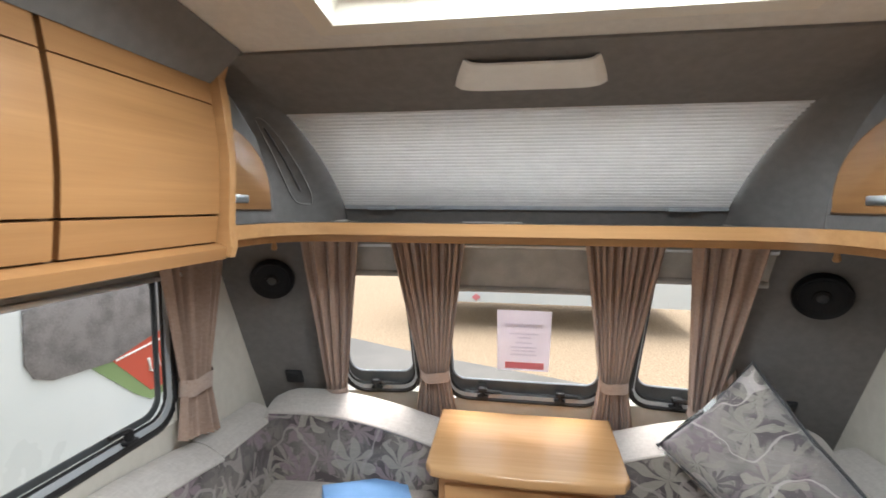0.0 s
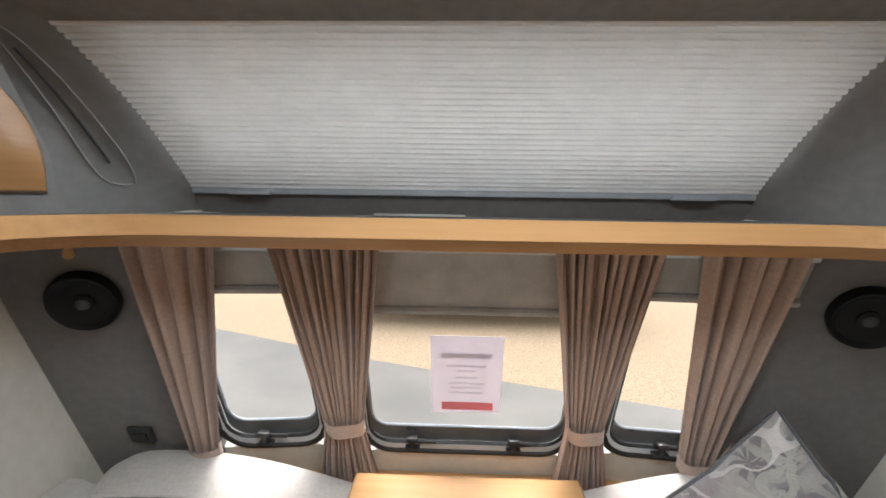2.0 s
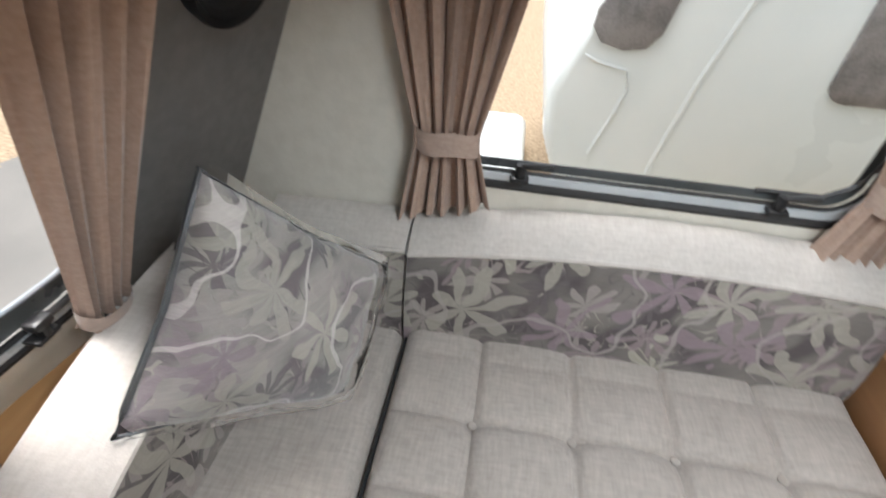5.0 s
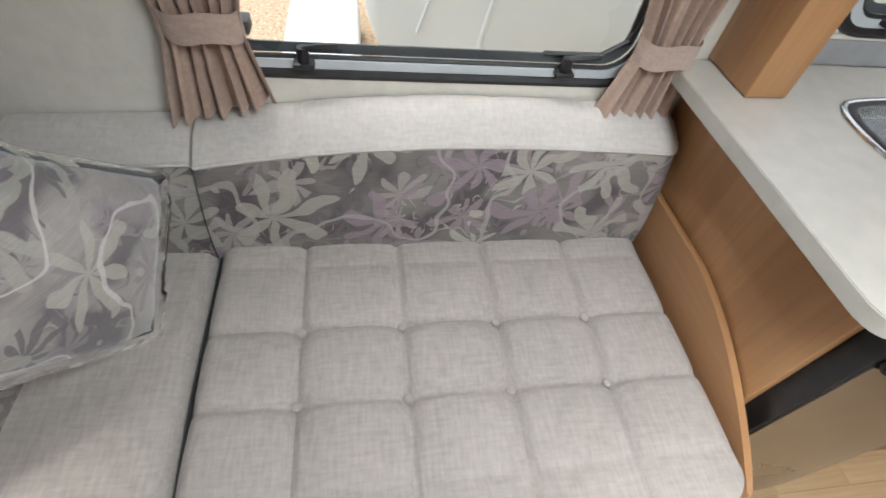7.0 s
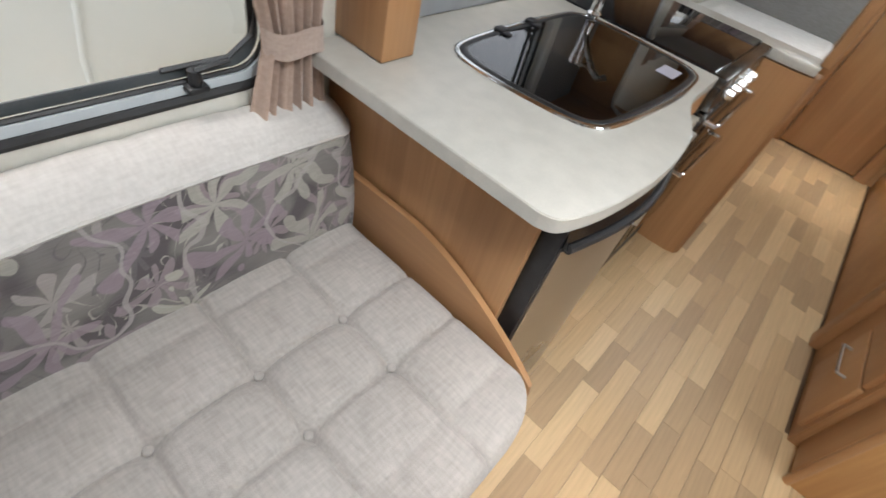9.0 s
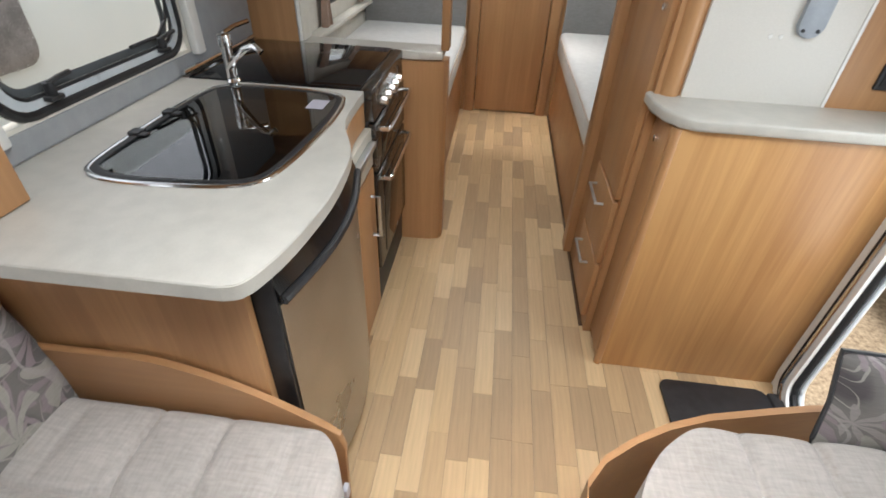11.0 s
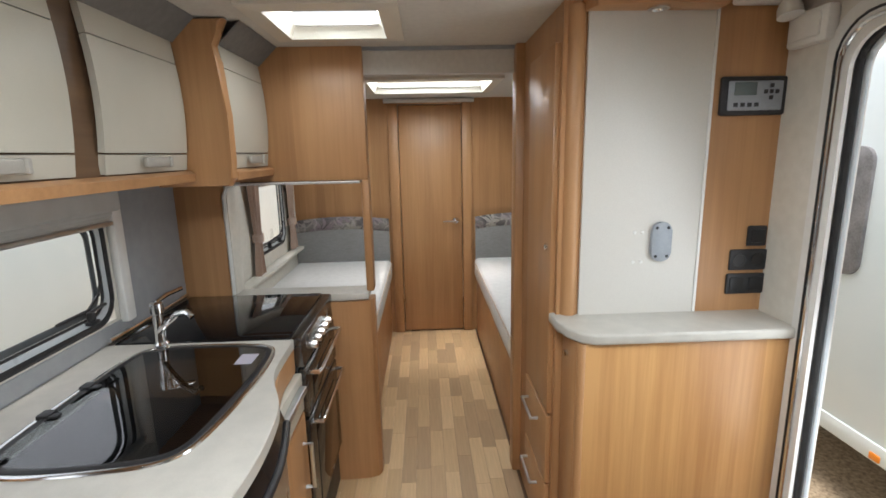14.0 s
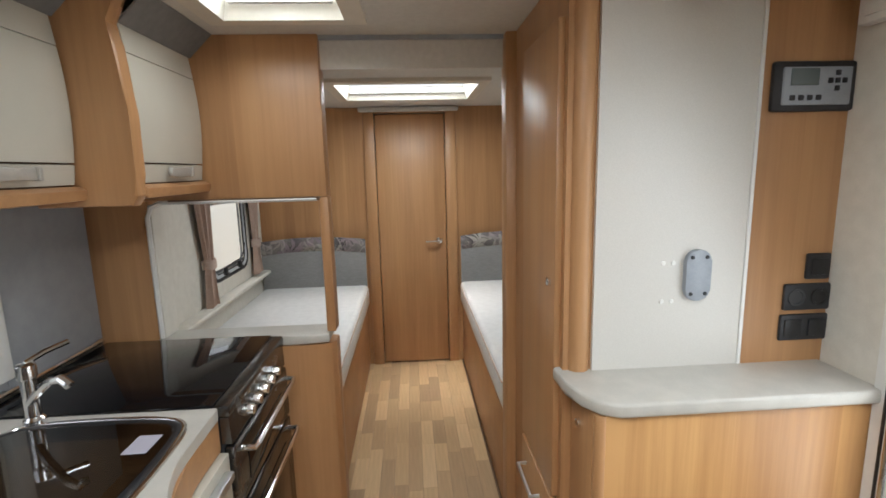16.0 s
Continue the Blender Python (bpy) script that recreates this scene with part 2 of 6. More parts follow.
def floral(name, across=(1.0, 1.0, 0.0), up=(0.0, 0.0, 1.0), pale=1.0):
    """Printed cloth with large open flowers and loose stalks on a taupe ground."""
    m, nt, b = base(name, (0.3, 0.27, 0.25), 0.9)
    b.inputs["Sheen Weight"].default_value = 0.2
    tc = nt.nodes.new("ShaderNodeTexCoord")
    cmb = nt.nodes.new("ShaderNodeCombineXYZ")
    for i, d in enumerate((across, up)):
        dot = nt.nodes.new("ShaderNodeVectorMath")
        dot.operation = "DOT_PRODUCT"
        nt.links.new(tc.outputs["Object"], dot.inputs[0])
        dot.inputs[1].default_value = d
        nt.links.new(dot.outputs["Value"], cmb.inputs[i])
    warp = node(nt, "TexNoise", Scale=9.0, Detail=1.0)
    nt.links.new(cmb.outputs[0], warp.inputs["Vector"])
    wv = nt.nodes.new("ShaderNodeVectorMath")
    wv.operation = "MULTIPLY_ADD"
    nt.links.new(warp.outputs["Color"], wv.inputs[0])
    wv.inputs[1].default_value = (0.085, 0.085, 0)
    nt.links.new(cmb.outputs[0], wv.inputs[2])
    shade = node(nt, "TexNoise", Scale=7.0, Detail=1.5)
    nt.links.new(wv.outputs[0], shade.inputs["Vector"])
    col = ramp(nt, shade.outputs[0], [(0.42, (0.10, 0.086, 0.088)), (0.50, (0.19, 0.172, 0.162)), (0.62, (0.235, 0.215, 0.20))])

    petal = node(nt, "TexNoise", Scale=16.0, Detail=1.0)
    nt.links.new(cmb.outputs[0], petal.inputs["Vector"])
    uneven = math_node(nt, "ADD", math_node(nt, "MULTIPLY", petal.outputs[0], 2.4), -0.2)

    def flowers(col, scale, shift, petals, size, inner, colours):
        sh = nt.nodes.new("ShaderNodeVectorMath")
        sh.operation = "ADD"
        nt.links.new(wv.outputs[0], sh.inputs[0])
        sh.inputs[1].default_value = shift
        vo = nt.nodes.new("ShaderNodeTexVoronoi")
        vo.voronoi_dimensions = "2D"
        vo.inputs["Scale"].default_value = scale
        vo.inputs["Randomness"].default_value = 0.75
        nt.links.new(sh.outputs[0], vo.inputs["Vector"])
        df = nt.nodes.new("ShaderNodeVectorMath")
        df.operation = "SUBTRACT"
        nt.links.new(sh.outputs[0], df.inputs[0]), nt.links.new(vo.outputs["Position"], df.inputs[1])
        s2 = nt.nodes.new("ShaderNodeSeparateXYZ")
        nt.links.new(df.outputs[0], s2.inputs[0])
        ang = math_node(nt, "ARCTAN2", s2.outputs[1], s2.outputs[0])
        cs = nt.nodes.new("ShaderNodeSeparateColor")
        nt.links.new(vo.outputs["Color"], cs.inputs[0])
        ang = math_node(nt, "ADD", math_node(nt, "MULTIPLY", ang, petals / 2), math_node(nt, "MULTIPLY", cs.outputs[1], 6.0))
        lobe = math_node(nt, "POWER", math_node(nt, "ABSOLUTE", math_node(nt, "COSINE", ang)), 1.5)
        rad = math_node(nt, "DIVIDE", vo.outputs["Distance"], math_node(nt, "ADD", math_node(nt, "MULTIPLY", math_node(nt, "MULTIPLY", lobe, size), uneven), 0.01))
        inside = math_node(nt, "LESS_THAN", rad, 1.0)
        if inner:
            inside = math_node(nt, "MULTIPLY", inside, math_node(nt, "GREATER_THAN", rad, inner))
        colours = [tuple(pale * c for c in k) for k in colours]
        pick = ramp(nt, cs.outputs[0], [(0.0, colours[0]), (0.34, colours[1]), (0.67, colours[2])])
        pick.node.color_ramp.interpolation = "CONSTANT"
        return mix(nt, math_node(nt, "MULTIPLY", inside, 0.8), col, pick)
    col = flowers(col, 8.2, (0.33, 0.7, 0), 6, 0.72, 0.82, [(0.34, 0.285, 0.285), (0.42, 0.39, 0.345), (0.14, 0.12, 0.125)])
    col = flowers(col, 9.0, (2.1, 0.2, 0), 8, 0.60, 0, [(0.31, 0.25, 0.265), (0.15, 0.13, 0.135), (0.37, 0.33, 0.31)])
    col = flowers(col, 5.4, (0.0, 0.05, 0), 7, 0.50, 0, [(0.47, 0.445, 0.38), (0.30, 0.235, 0.265), (0.41, 0.385, 0.335)])
    wav = node(nt, "TexNoise", Scale=5.0, Detail=0.5)
    nt.links.new(wv.outputs[0], wav.inputs["Vector"])
    line = math_node(nt, "LESS_THAN", math_node(nt, "ABSOLUTE", math_node(nt, "SUBTRACT", wav.outputs[0], 0.5)), 0.012)
    col = mix(nt, math_node(nt, "MULTIPLY", line, 0.7), col, (0.42, 0.38, 0.36))
    st = node(nt, "TexNoise", Scale=1.0, Detail=2.0)
    nt.links.new(mapped(nt, (30, 30, 900)), st.inputs["Vector"])
    hs = nt.nodes.new("ShaderNodeHueSaturation")
    nt.links.new(col, hs.inputs["Color"])
    nt.links.new(math_node(nt, "ADD", math_node(nt, "MULTIPLY", st.outputs[0], 0.5), 0.64), hs.inputs["Value"])
    nt.links.new(hs.outputs[0], b.inputs["Base Color"])
    bumped(nt, b, st.outputs[0], 0.25, 0.001)
    return m


def glassy(name, tint=(1, 1, 1), rough=0.0):
    m, nt, b = base(name, tint, rough)
    b.inputs["Transmission Weight"].default_value = 1.0
    b.inputs["IOR"].default_value = 1.02
    b.inputs["Specular IOR Level"].default_value = 0.5
    return m


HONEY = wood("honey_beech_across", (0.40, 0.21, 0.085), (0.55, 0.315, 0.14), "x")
# Darker copy of HONEY: the lockers' weaker light is put into the colour.
HONEY_Y_SHADED = wood("honey_beech_along_shaded", (0.30, 0.143, 0.053), (0.425, 0.222, 0.09), "y")
BEECH = wood("beech_upright", (0.37, 0.185, 0.08), (0.505, 0.275, 0.125), "z", board=0.078)
TABLETOP = wood("satin_honey_beech", (0.46, 0.255, 0.11), (0.60, 0.36, 0.175), "x", rough=0.24)
GOLDEN = wood("golden_beech_upright", (0.41, 0.195, 0.068), (0.62, 0.345, 0.138), "z", board=0.083, band_=0.28)
BEECH_X = wood("beech_across", (0.37, 0.185, 0.08), (0.505, 0.275, 0.125), "x")
# Dark tone stands in for shade in gaps; also the base under floor strips.
SHADE_JOINT_WOOD = wood("shadow_line_wood", (0.10, 0.055, 0.03), (0.17, 0.10, 0.055), "y")
CREAM = mottled("cream_wall_vinyl", (0.66, 0.63, 0.56), (0.72, 0.69, 0.62), 30, 0.6, 0.08)
CREAMDOOR = mottled("cream_gloss_door", (0.485, 0.455, 0.385), (0.51, 0.48, 0.405), 8, 0.42, 0.0)
CEILING = mottled("white_ceiling_board", (0.60, 0.58, 0.545), (0.65, 0.63, 0.59), 60, 0.75, 0.15)
GREY = mottled("grey_carpet_lining", (0.165, 0.158, 0.152), (0.195, 0.187, 0.18), 40, 0.95, 0.3, fine=700)
GREYWALL = mottled("grey_splashback", (0.295, 0.303, 0.315), (0.33, 0.338, 0.35), 25, 0.5, 0.08)
WORKTOP = mottled("stone_worktop_laminate", (0.485, 0.465, 0.42), (0.545, 0.52, 0.47), 22, 0.36, 0.03)
SEAT = woven("grey_seat_cloth", (0.355, 0.32, 0.29), (0.485, 0.44, 0.405))
PALE = woven("pale_bolster_cloth", (0.51, 0.475, 0.445), (0.63, 0.595, 0.56), 300, 0.12)
FLORAL = floral("floral_print_cloth")
FLORAL_CUSHION = floral("floral_cushion_cloth", (-1.08, 0.72, 0.0), (0.0, 0.38, 1.25), 0.6)
CURTAIN = woven("brown_curtain_cloth", (0.36, 0.25, 0.195), (0.45, 0.328, 0.265), 400, 0.15)
TIE = woven("pink_taupe_tieback_cloth", (0.40, 0.30, 0.25), (0.50, 0.39, 0.33), 400, 0.2)
BLIND = mottled("grey_roller_blind", (0.34, 0.335, 0.315), (0.44, 0.43, 0.41), 14, 0.8, 0.1)
PLEAT = mottled("white_pleated_blind", (0.65, 0.65, 0.655), (0.71, 0.71, 0.715), 20, 0.7, 0.05)
_nt = PLEAT.node_tree
_tr = node(_nt, "BsdfTranslucent", Color=(0.62, 0.60, 0.58, 1))
_mx = node(_nt, "MixShader", Fac=0.14)
_nt.links.new(_nt.nodes["Principled BSDF"].outputs[0], _mx.inputs[1])
_nt.links.new(_tr.outputs[0], _mx.inputs[2])
_nt.links.new(_mx.outputs[0], _nt.nodes["Material Output"].inputs["Surface"])
BLACK = mottled("black_rubber", (0.012, 0.012, 0.013), (0.022, 0.022, 0.024), 30, 0.42, 0.05)
DARKPLAST = mottled("charcoal_plastic", (0.018, 0.019, 0.022), (0.03, 0.031, 0.035), 30, 0.45, 0.1)
GREYPLAST = mottled("grey_plastic", (0.30, 0.33, 0.37), (0.35, 0.38, 0.42), 30, 0.4, 0.05)
WHITEPLAST = mottled("white_plastic", (0.72, 0.71, 0.68), (0.78, 0.77, 0.74), 20, 0.35, 0.03)
BLACKGLASS = base("black_glass", (0.006, 0.006, 0.007), 0.03)[0]
CHROME = base("chrome", (0.78, 0.78, 0.78), 0.12, 1.0)[0]
STEEL = mottled("brushed_steel", (0.46, 0.43, 0.39), (0.54, 0.51, 0.47), 15, 0.32, 0.05, 1.0)
ALU = mottled("anodised_aluminium", (0.55, 0.57, 0.58), (0.64, 0.66, 0.67), 10, 0.35, 0.05, 1.0)
MATTRESS = mottled("white_mattress_cloth", (0.74, 0.73, 0.71), (0.80, 0.79, 0.77), 25, 0.9, 0.25)
HEADCLOTH = woven("grey_headboard_cloth", (0.22, 0.215, 0.21), (0.29, 0.285, 0.28))
BLUE = mottled("blue_paper_folder", (0.20, 0.40, 0.72), (0.24, 0.45, 0.78), 20, 0.5, 0.04)
PAPER = mottled("white_paper", (0.80, 0.78, 0.83), (0.83, 0.81, 0.86), 20, 0.6, 0.02)
_nt = PAPER.node_tree
_tr = node(_nt, "BsdfTranslucent", Color=(0.85, 0.82, 0.88, 1))
_mx = node(_nt, "MixShader", Fac=0.4)
_nt.links.new(_nt.nodes["Principled BSDF"].outputs[0], _mx.inputs[1])
_nt.links.new(_tr.outputs[0], _mx.inputs[2])
_nt.links.new(_mx.outputs[0], _nt.nodes["Material Output"].inputs["Surface"])


def backlit(m, colour, share):
    """Thin printed paper: part of the light passes through."""
    nt = m.node_tree
    tr = node(nt, "BsdfTranslucent", Color=(*colour, 1))
    mx = node(nt, "MixShader", Fac=share)
    nt.links.new(nt.nodes["Principled BSDF"].outputs[0], mx.inputs[1])
    nt.links.new(tr.outputs[0], mx.inputs[2])
    nt.links.new(mx.outputs[0], nt.nodes["Material Output"].inputs["Surface"])
    return m


REDINK = backlit(base("red_print", (0.85, 0.36, 0.39), 0.6)[0], (0.92, 0.42, 0.45), 0.5)
GREYINK = base("grey_print", (0.45, 0.43, 0.5), 0.6)[0]
GLASS = glassy("clear_acrylic")
_nt = GLASS.node_tree
_vo = node(_nt, "TexVoronoi", Scale=95.0)
_nt.links.new(mapped(_nt, (1, 1, 1)), _vo.inputs["Vector"])
_dr = ramp(_nt, _vo.outputs["Distance"], [(0.10, (1, 1, 1)), (0.22, (0, 0, 0))])
bumped(_nt, _nt.nodes["Principled BSDF"], _dr, 0.12, 0.002)
_nt.nodes["Principled BSDF"].inputs["IOR"].default_value = 1.03
RAIL = mottled("pale_window_rail", (0.50, 0.54, 0.57), (0.57, 0.61, 0.64), 10, 0.3, 0.03, 0.0)
PALEBLIND = mottled("pale_blind_plastic", (0.47, 0.47, 0.45), (0.53, 0.53, 0.51), 14, 0.55, 0.05)
HANDLE = mottled("satin_beige_handle", (0.40, 0.375, 0.335), (0.46, 0.435, 0.39), 20, 0.5, 0.04, 0.35)
PANEEDGE = mottled("smoky_pane_border", (0.075, 0.085, 0.09), (0.11, 0.12, 0.125), 12, 0.3, 0.04)
TINTED = mottled("tinted_far_window", (0.15, 0.145, 0.15), (0.27, 0.26, 0.265), 9, 0.35, 0.3, fine=90)
GELCOAT = mottled("white_gelcoat", (0.66, 0.73, 0.74), (0.72, 0.775, 0.78), 2, 0.3, 0.0)
GRAVEL = mottled("golden_gravel", (0.235, 0.172, 0.112), (0.47, 0.365, 0.25), 38, 0.95, 0.4, fine=110)
DARKGRAVEL = mottled("wet_tarmac", (0.15, 0.145, 0.135), (0.21, 0.20, 0.185), 1.2, 0.6, 0.3)
MATBLACK = base("matt_black_plastic", (0.008, 0.008, 0.009), 0.55)[0]
MATBLACK.node_tree.nodes["Principled BSDF"].inputs["Specular IOR Level"].default_value = 0.25
BLACKBOWL = base("black_enamel", (0.012, 0.012, 0.013), 0.12)[0]
SMOKED = glassy("smoked_glass", (0.09, 0.095, 0.10))
SMOKED.node_tree.nodes["Principled BSDF"].inputs["IOR"].default_value = 1.75
DARKSTEEL = mottled("dark_steel", (0.10, 0.095, 0.09), (0.15, 0.14, 0.13), 10, 0.25, 0.03, 0.9)
STEELDOOR = mottled("bronze_steel", (0.40, 0.37, 0.33), (0.46, 0.43, 0.385), 6, 0.3, 0.03, 0.9)
TVPANEL = mottled("pale_satin_laminate", (0.60, 0.575, 0.53), (0.64, 0.615, 0.57), 300, 0.35, 0.06, fine=900)
LCD = base("dull_display", (0.12, 0.15, 0.15), 0.25)[0]
GREYDARK = base("dark_grey_plastic", (0.05, 0.052, 0.056), 0.4)[0]
PIPING = base("beige_piping", (0.55, 0.42, 0.33), 0.8)[0]
BAG = glassy("clear_polythene")
BAG.node_tree.nodes["Principled BSDF"].inputs["IOR"].default_value = 1.06
BAG.node_tree.nodes["Principled BSDF"].inputs["Roughness"].default_value = 0.08


def strip_material():
    m, nt, b = base("oak_strip_vinyl", (0.4, 0.28, 0.17), 0.42)
    oi = nt.nodes.new("ShaderNodeObjectInfo")
    tone = ramp(nt, oi.outputs["Random"], [(0.0, (0.385, 0.262, 0.15)), (0.3, (0.465, 0.315, 0.175)), (0.65, (0.57, 0.39, 0.212)), (1.0, (0.65, 0.465, 0.265))])
    off = nt.nodes.new("ShaderNodeVectorMath")
    off.operation = "SCALE"
    tc = nt.nodes.new("ShaderNodeTexCoord")
    mp = nt.nodes.new("ShaderNodeMapping")
    mp.inputs["Scale"].default_value = (90, 5, 1)
    nt.links.new(tc.outputs["Object"], mp.inputs[0])
    nt.links.new(oi.outputs["Location"], mp.inputs["Location"])
    n1 = node(nt, "TexNoise", Scale=1.0, Detail=5.0, Roughness=0.6)
    nt.links.new(mp.outputs[0], n1.inputs["Vector"])
    hs = nt.nodes.new("ShaderNodeHueSaturation")
    nt.links.new(tone, hs.inputs["Color"])
    nt.links.new(math_node(nt, "ADD", math_node(nt, "MULTIPLY", n1.outputs[0], 0.5), 0.75), hs.inputs["Value"])
    nt.links.new(hs.outputs[0], b.inputs["Base Color"])
    bumped(nt, b, n1.outputs[0], 0.1, 0.001)
    return m


STRIP = strip_material()
FAINT = backlit(base("faint_print", (0.70, 0.68, 0.75), 0.6)[0], (0.75, 0.73, 0.80), 0.45)


# ---- structure ----
def wall_with_holes(name, x0, x1, ya, yb, za, zb, holes, material, label):
    bm = nb()
    cuts = sorted({ya, yb, *(h[0] for h in holes), *(h[1] for h in holes)})
    for a, b in zip(cuts, cuts[1:]):
        hs = [h for h in holes if h[0] <= a and h[1] >= b]
        if not hs:
            box(bm, x0, x1, a, b, za, zb)
        else:
            h = hs[0]
            if h[2] > za:
                box(bm, x0, x1, a, b, za, h[2])
            if h[3] < zb:
                box(bm, x0, x1, a, b, h[3], zb)
    return solid(name, bm, material, label, "wall", kind="structure")


LOUNGE_WIN = (4.0, 4.9, 0.827, 1.36)
LOUNGE_LEFT = (4.0, 4.885, 0.835, 1.36)
KITCHEN_WIN = (2.95, 3.64, 0.965, 1.345)
BED_WIN = (0.98, 1.55, 0.87, 1.38)
DOORWAY = (3.285, 3.86, 0.0, 1.77)
wall_with_holes("wall_right", XR, XR + 0.035, -0.3, 5.5, -0.05, 1.97, [LOUNGE_WIN, KITCHEN_WIN, BED_WIN], CREAM, "cream vinyl side wall with window openings")
wall_with_holes("wall_left", XL - 0.035, XL, -0.3, 5.5, -0.05, 1.97, [LOUNGE_LEFT, DOORWAY], CREAM, "cream vinyl side wall with window and doorway")


def front_y(x, z):
    """The raked, slightly bowed front wall."""
    return 5.455 - 0.45 * (z - 0.82) - 0.11 * (x - CX) ** 2


def zc(y):
    """Underside of the ceiling, dropping towards the front."""
    return CEIL - 0.138 * max(0.0, y - 4.0)


FRONT_WINS = [(-0.80, -0.490), (-0.39, 0.228), (0.308, 0.612)]
WZ0, WZ1 = 0.712, 1.38
bm = nb()
for xa, xb, za, zb in [(-0.80, 0.612, 0.3, WZ0), (-0.80, 0.612, WZ1, 1.44), (-0.490, -0.39, WZ0, WZ1), (0.228, 0.308, WZ0, WZ1), (-0.80, -0.490, WZ0, 0.738), (0.308, 0.612, WZ0, 0.738)]:
    sheet(bm, lambda u, v: (xa + (xb - xa) * u, front_y(xa + (xb - xa) * u, za + (zb - za) * v), za + (zb - za) * v), max(2, int((xb - xa) * 16)), 3, 0.03)
solid("wall_front", bm, CREAM, "cream raked front wall with three windows", "wall", kind="structure")
for nm, xa, xb in (("wall_front_left", XL, -0.797), ("wall_front_right", 0.610, XR)):
    solid(nm, sheet(nb(), lambda u, v: (xa + (xb - xa) * u, front_y(xa + (xb - xa) * u, 0.3 + 1.14 * v) - 0.006, 0.3 + 1.14 * v), 4, 4, 0.03), GREY,
          "dark grey lined front corner panel with loudspeaker", "wall", kind="structure")

# upper front: grey moulded roof lining
PROFILE = [(4.60, 1.832), (4.70, 1.80), (4.78, 1.777), (4.863, 1.756), (4.95, 1.675), (5.04, 1.588), (5.13, 1.50), (5.178, 1.436)]


def on_profile(v):
    k = v * (len(PROFILE) - 1)
    i = min(int(k), len(PROFILE) - 2)
    (y0, z0), (y1, z1) = PROFILE[i], PROFILE[i + 1]
    return y0 + (y1 - y0) * (k - i), z0 + (z1 - z0) * (k - i)


def blind_half(v):
    """Half width of the roof window at v from its top to its foot."""
    return 0.652 - 0.066 * (1 - (1 - v) ** 2.2)


V0, V1 = 3 / 7, 6 / 7


def mid_lining(u, v):
    y, z = on_profile(v)
    w = 0.652 if v < V0 else blind_half(min(1, (v - V0) / (V1 - V0)))
    return FX + (2 * u - 1) * w, y, z


bm = nb()
for va, vb in ((0.0, V0), (V1, 1.0)):
    sheet(bm, lambda u, v: mid_lining(u, va + (vb - va) * v), 12, 14, 0.012)
for s in (-1, 1):
    def side_lining(u, v, s=s):
        x0, y0, z0 = mid_lining(0.5 + 0.5 * s, v)
        a = radians(90) * v
        x1, y1, z1 = FX + s * (0.77 - 0.012 * v), 4.60 + 0.375 * math.sin(a), 1.436 + 0.394 * math.cos(a)
        k = u * u * (3 - 2 * u) * 0.4 + u * 0.6
        return x0 + (x1 - x0) * u + s * 0.05 * math.sin(math.pi * u) * v, y0 + (y1 - y0) * k, z0 + (z1 - z0) * k
    sheet(bm, side_lining, 10, 24, 0.006)
def header_pad(u, v):
    y, z = on_profile(0.05 + 0.27 * v)
    e = ((1 - (2 * u - 1) ** 10) * (1 - (2 * v - 1) ** 8)) ** 0.5
    return FX + (2 * u - 1) * 0.385, y - 0.004 * e, z - 0.011 * e


sheet(bm, header_pad, 30, 10, -0.002)
solid("ceiling_front", bm, GREY, "dark grey moulded lining above the front windows", "ceiling", kind="structure")

# ceiling with three roof openings
HATCH_F = (-0.445, 0.315, 4.03, 4.465)
HATCH_K = (0.062, 0.385, 2.717, 3.04)
HATCH_B = (-0.465, 0.25, 1.16, 1.68)
bm = nb()
xs = sorted({XL - 0.035, XR + 0.035, *HATCH_F[:2], *HATCH_K[:2], *HATCH_B[:2]})
ys = sorted({-0.3, 2.4, 4.0, 4.62, *HATCH_F[2:], *HATCH_K[2:], *HATCH_B[2:]})
for xa, xb in zip(xs, xs[1:]):
    for ya, yb in zip(ys, ys[1:]):
        if any(h[0] <= xa and h[1] >= xb and h[2] <= ya and h[3] >= yb for h in (HATCH_F, HATCH_K, HATCH_B)):
            continue
        lo = [bm.verts.new((x, y, zc(y))) for x, y in ((xa, ya), (xb, ya), (xb, yb), (xa, yb))]
        hi = [bm.verts.new((v.co.x, v.co.y, v.co.z + 0.035)) for v in lo]
        bm.faces.new(lo[::-1]), bm.faces.new(hi)
        for i in range(4):
            bm.faces.new((lo[i], lo[(i + 1) % 4], hi[(i + 1) % 4], hi[i]))
solid("ceiling", bm, CEILING, "off-white textured caravan ceiling with roof lights", "ceiling", kind="structure", smooth=0)
solid("roof_front", sheet(nb(), lambda u, v: (XL + (XR - XL) * u, on_profile(v)[0] + 0.10 + 0.02 * v, on_profile(v)[1] + 0.12), 2, 14, -0.02), GREYPLAST, "outer front roof skin", "roof", kind="structure")
solid("wall_rear", box(nb(), XL - 0.035, XR + 0.035, -0.33, -0.3, -0.05, 1.97), CREAM, "cream end wall", "wall", kind="structure")
# side strips of lining that close the gap between front corner and roof
for s, x in ((-1, XL), (1, XR)):
    solid("wall_corner", box(nb(), x if s > 0 else x - 0.03, x + 0.03 if s > 0 else x, 4.6, 5.3, 1.40, 1.97), GREY, "dark grey lined corner of the front lining", "wall", kind="structure")

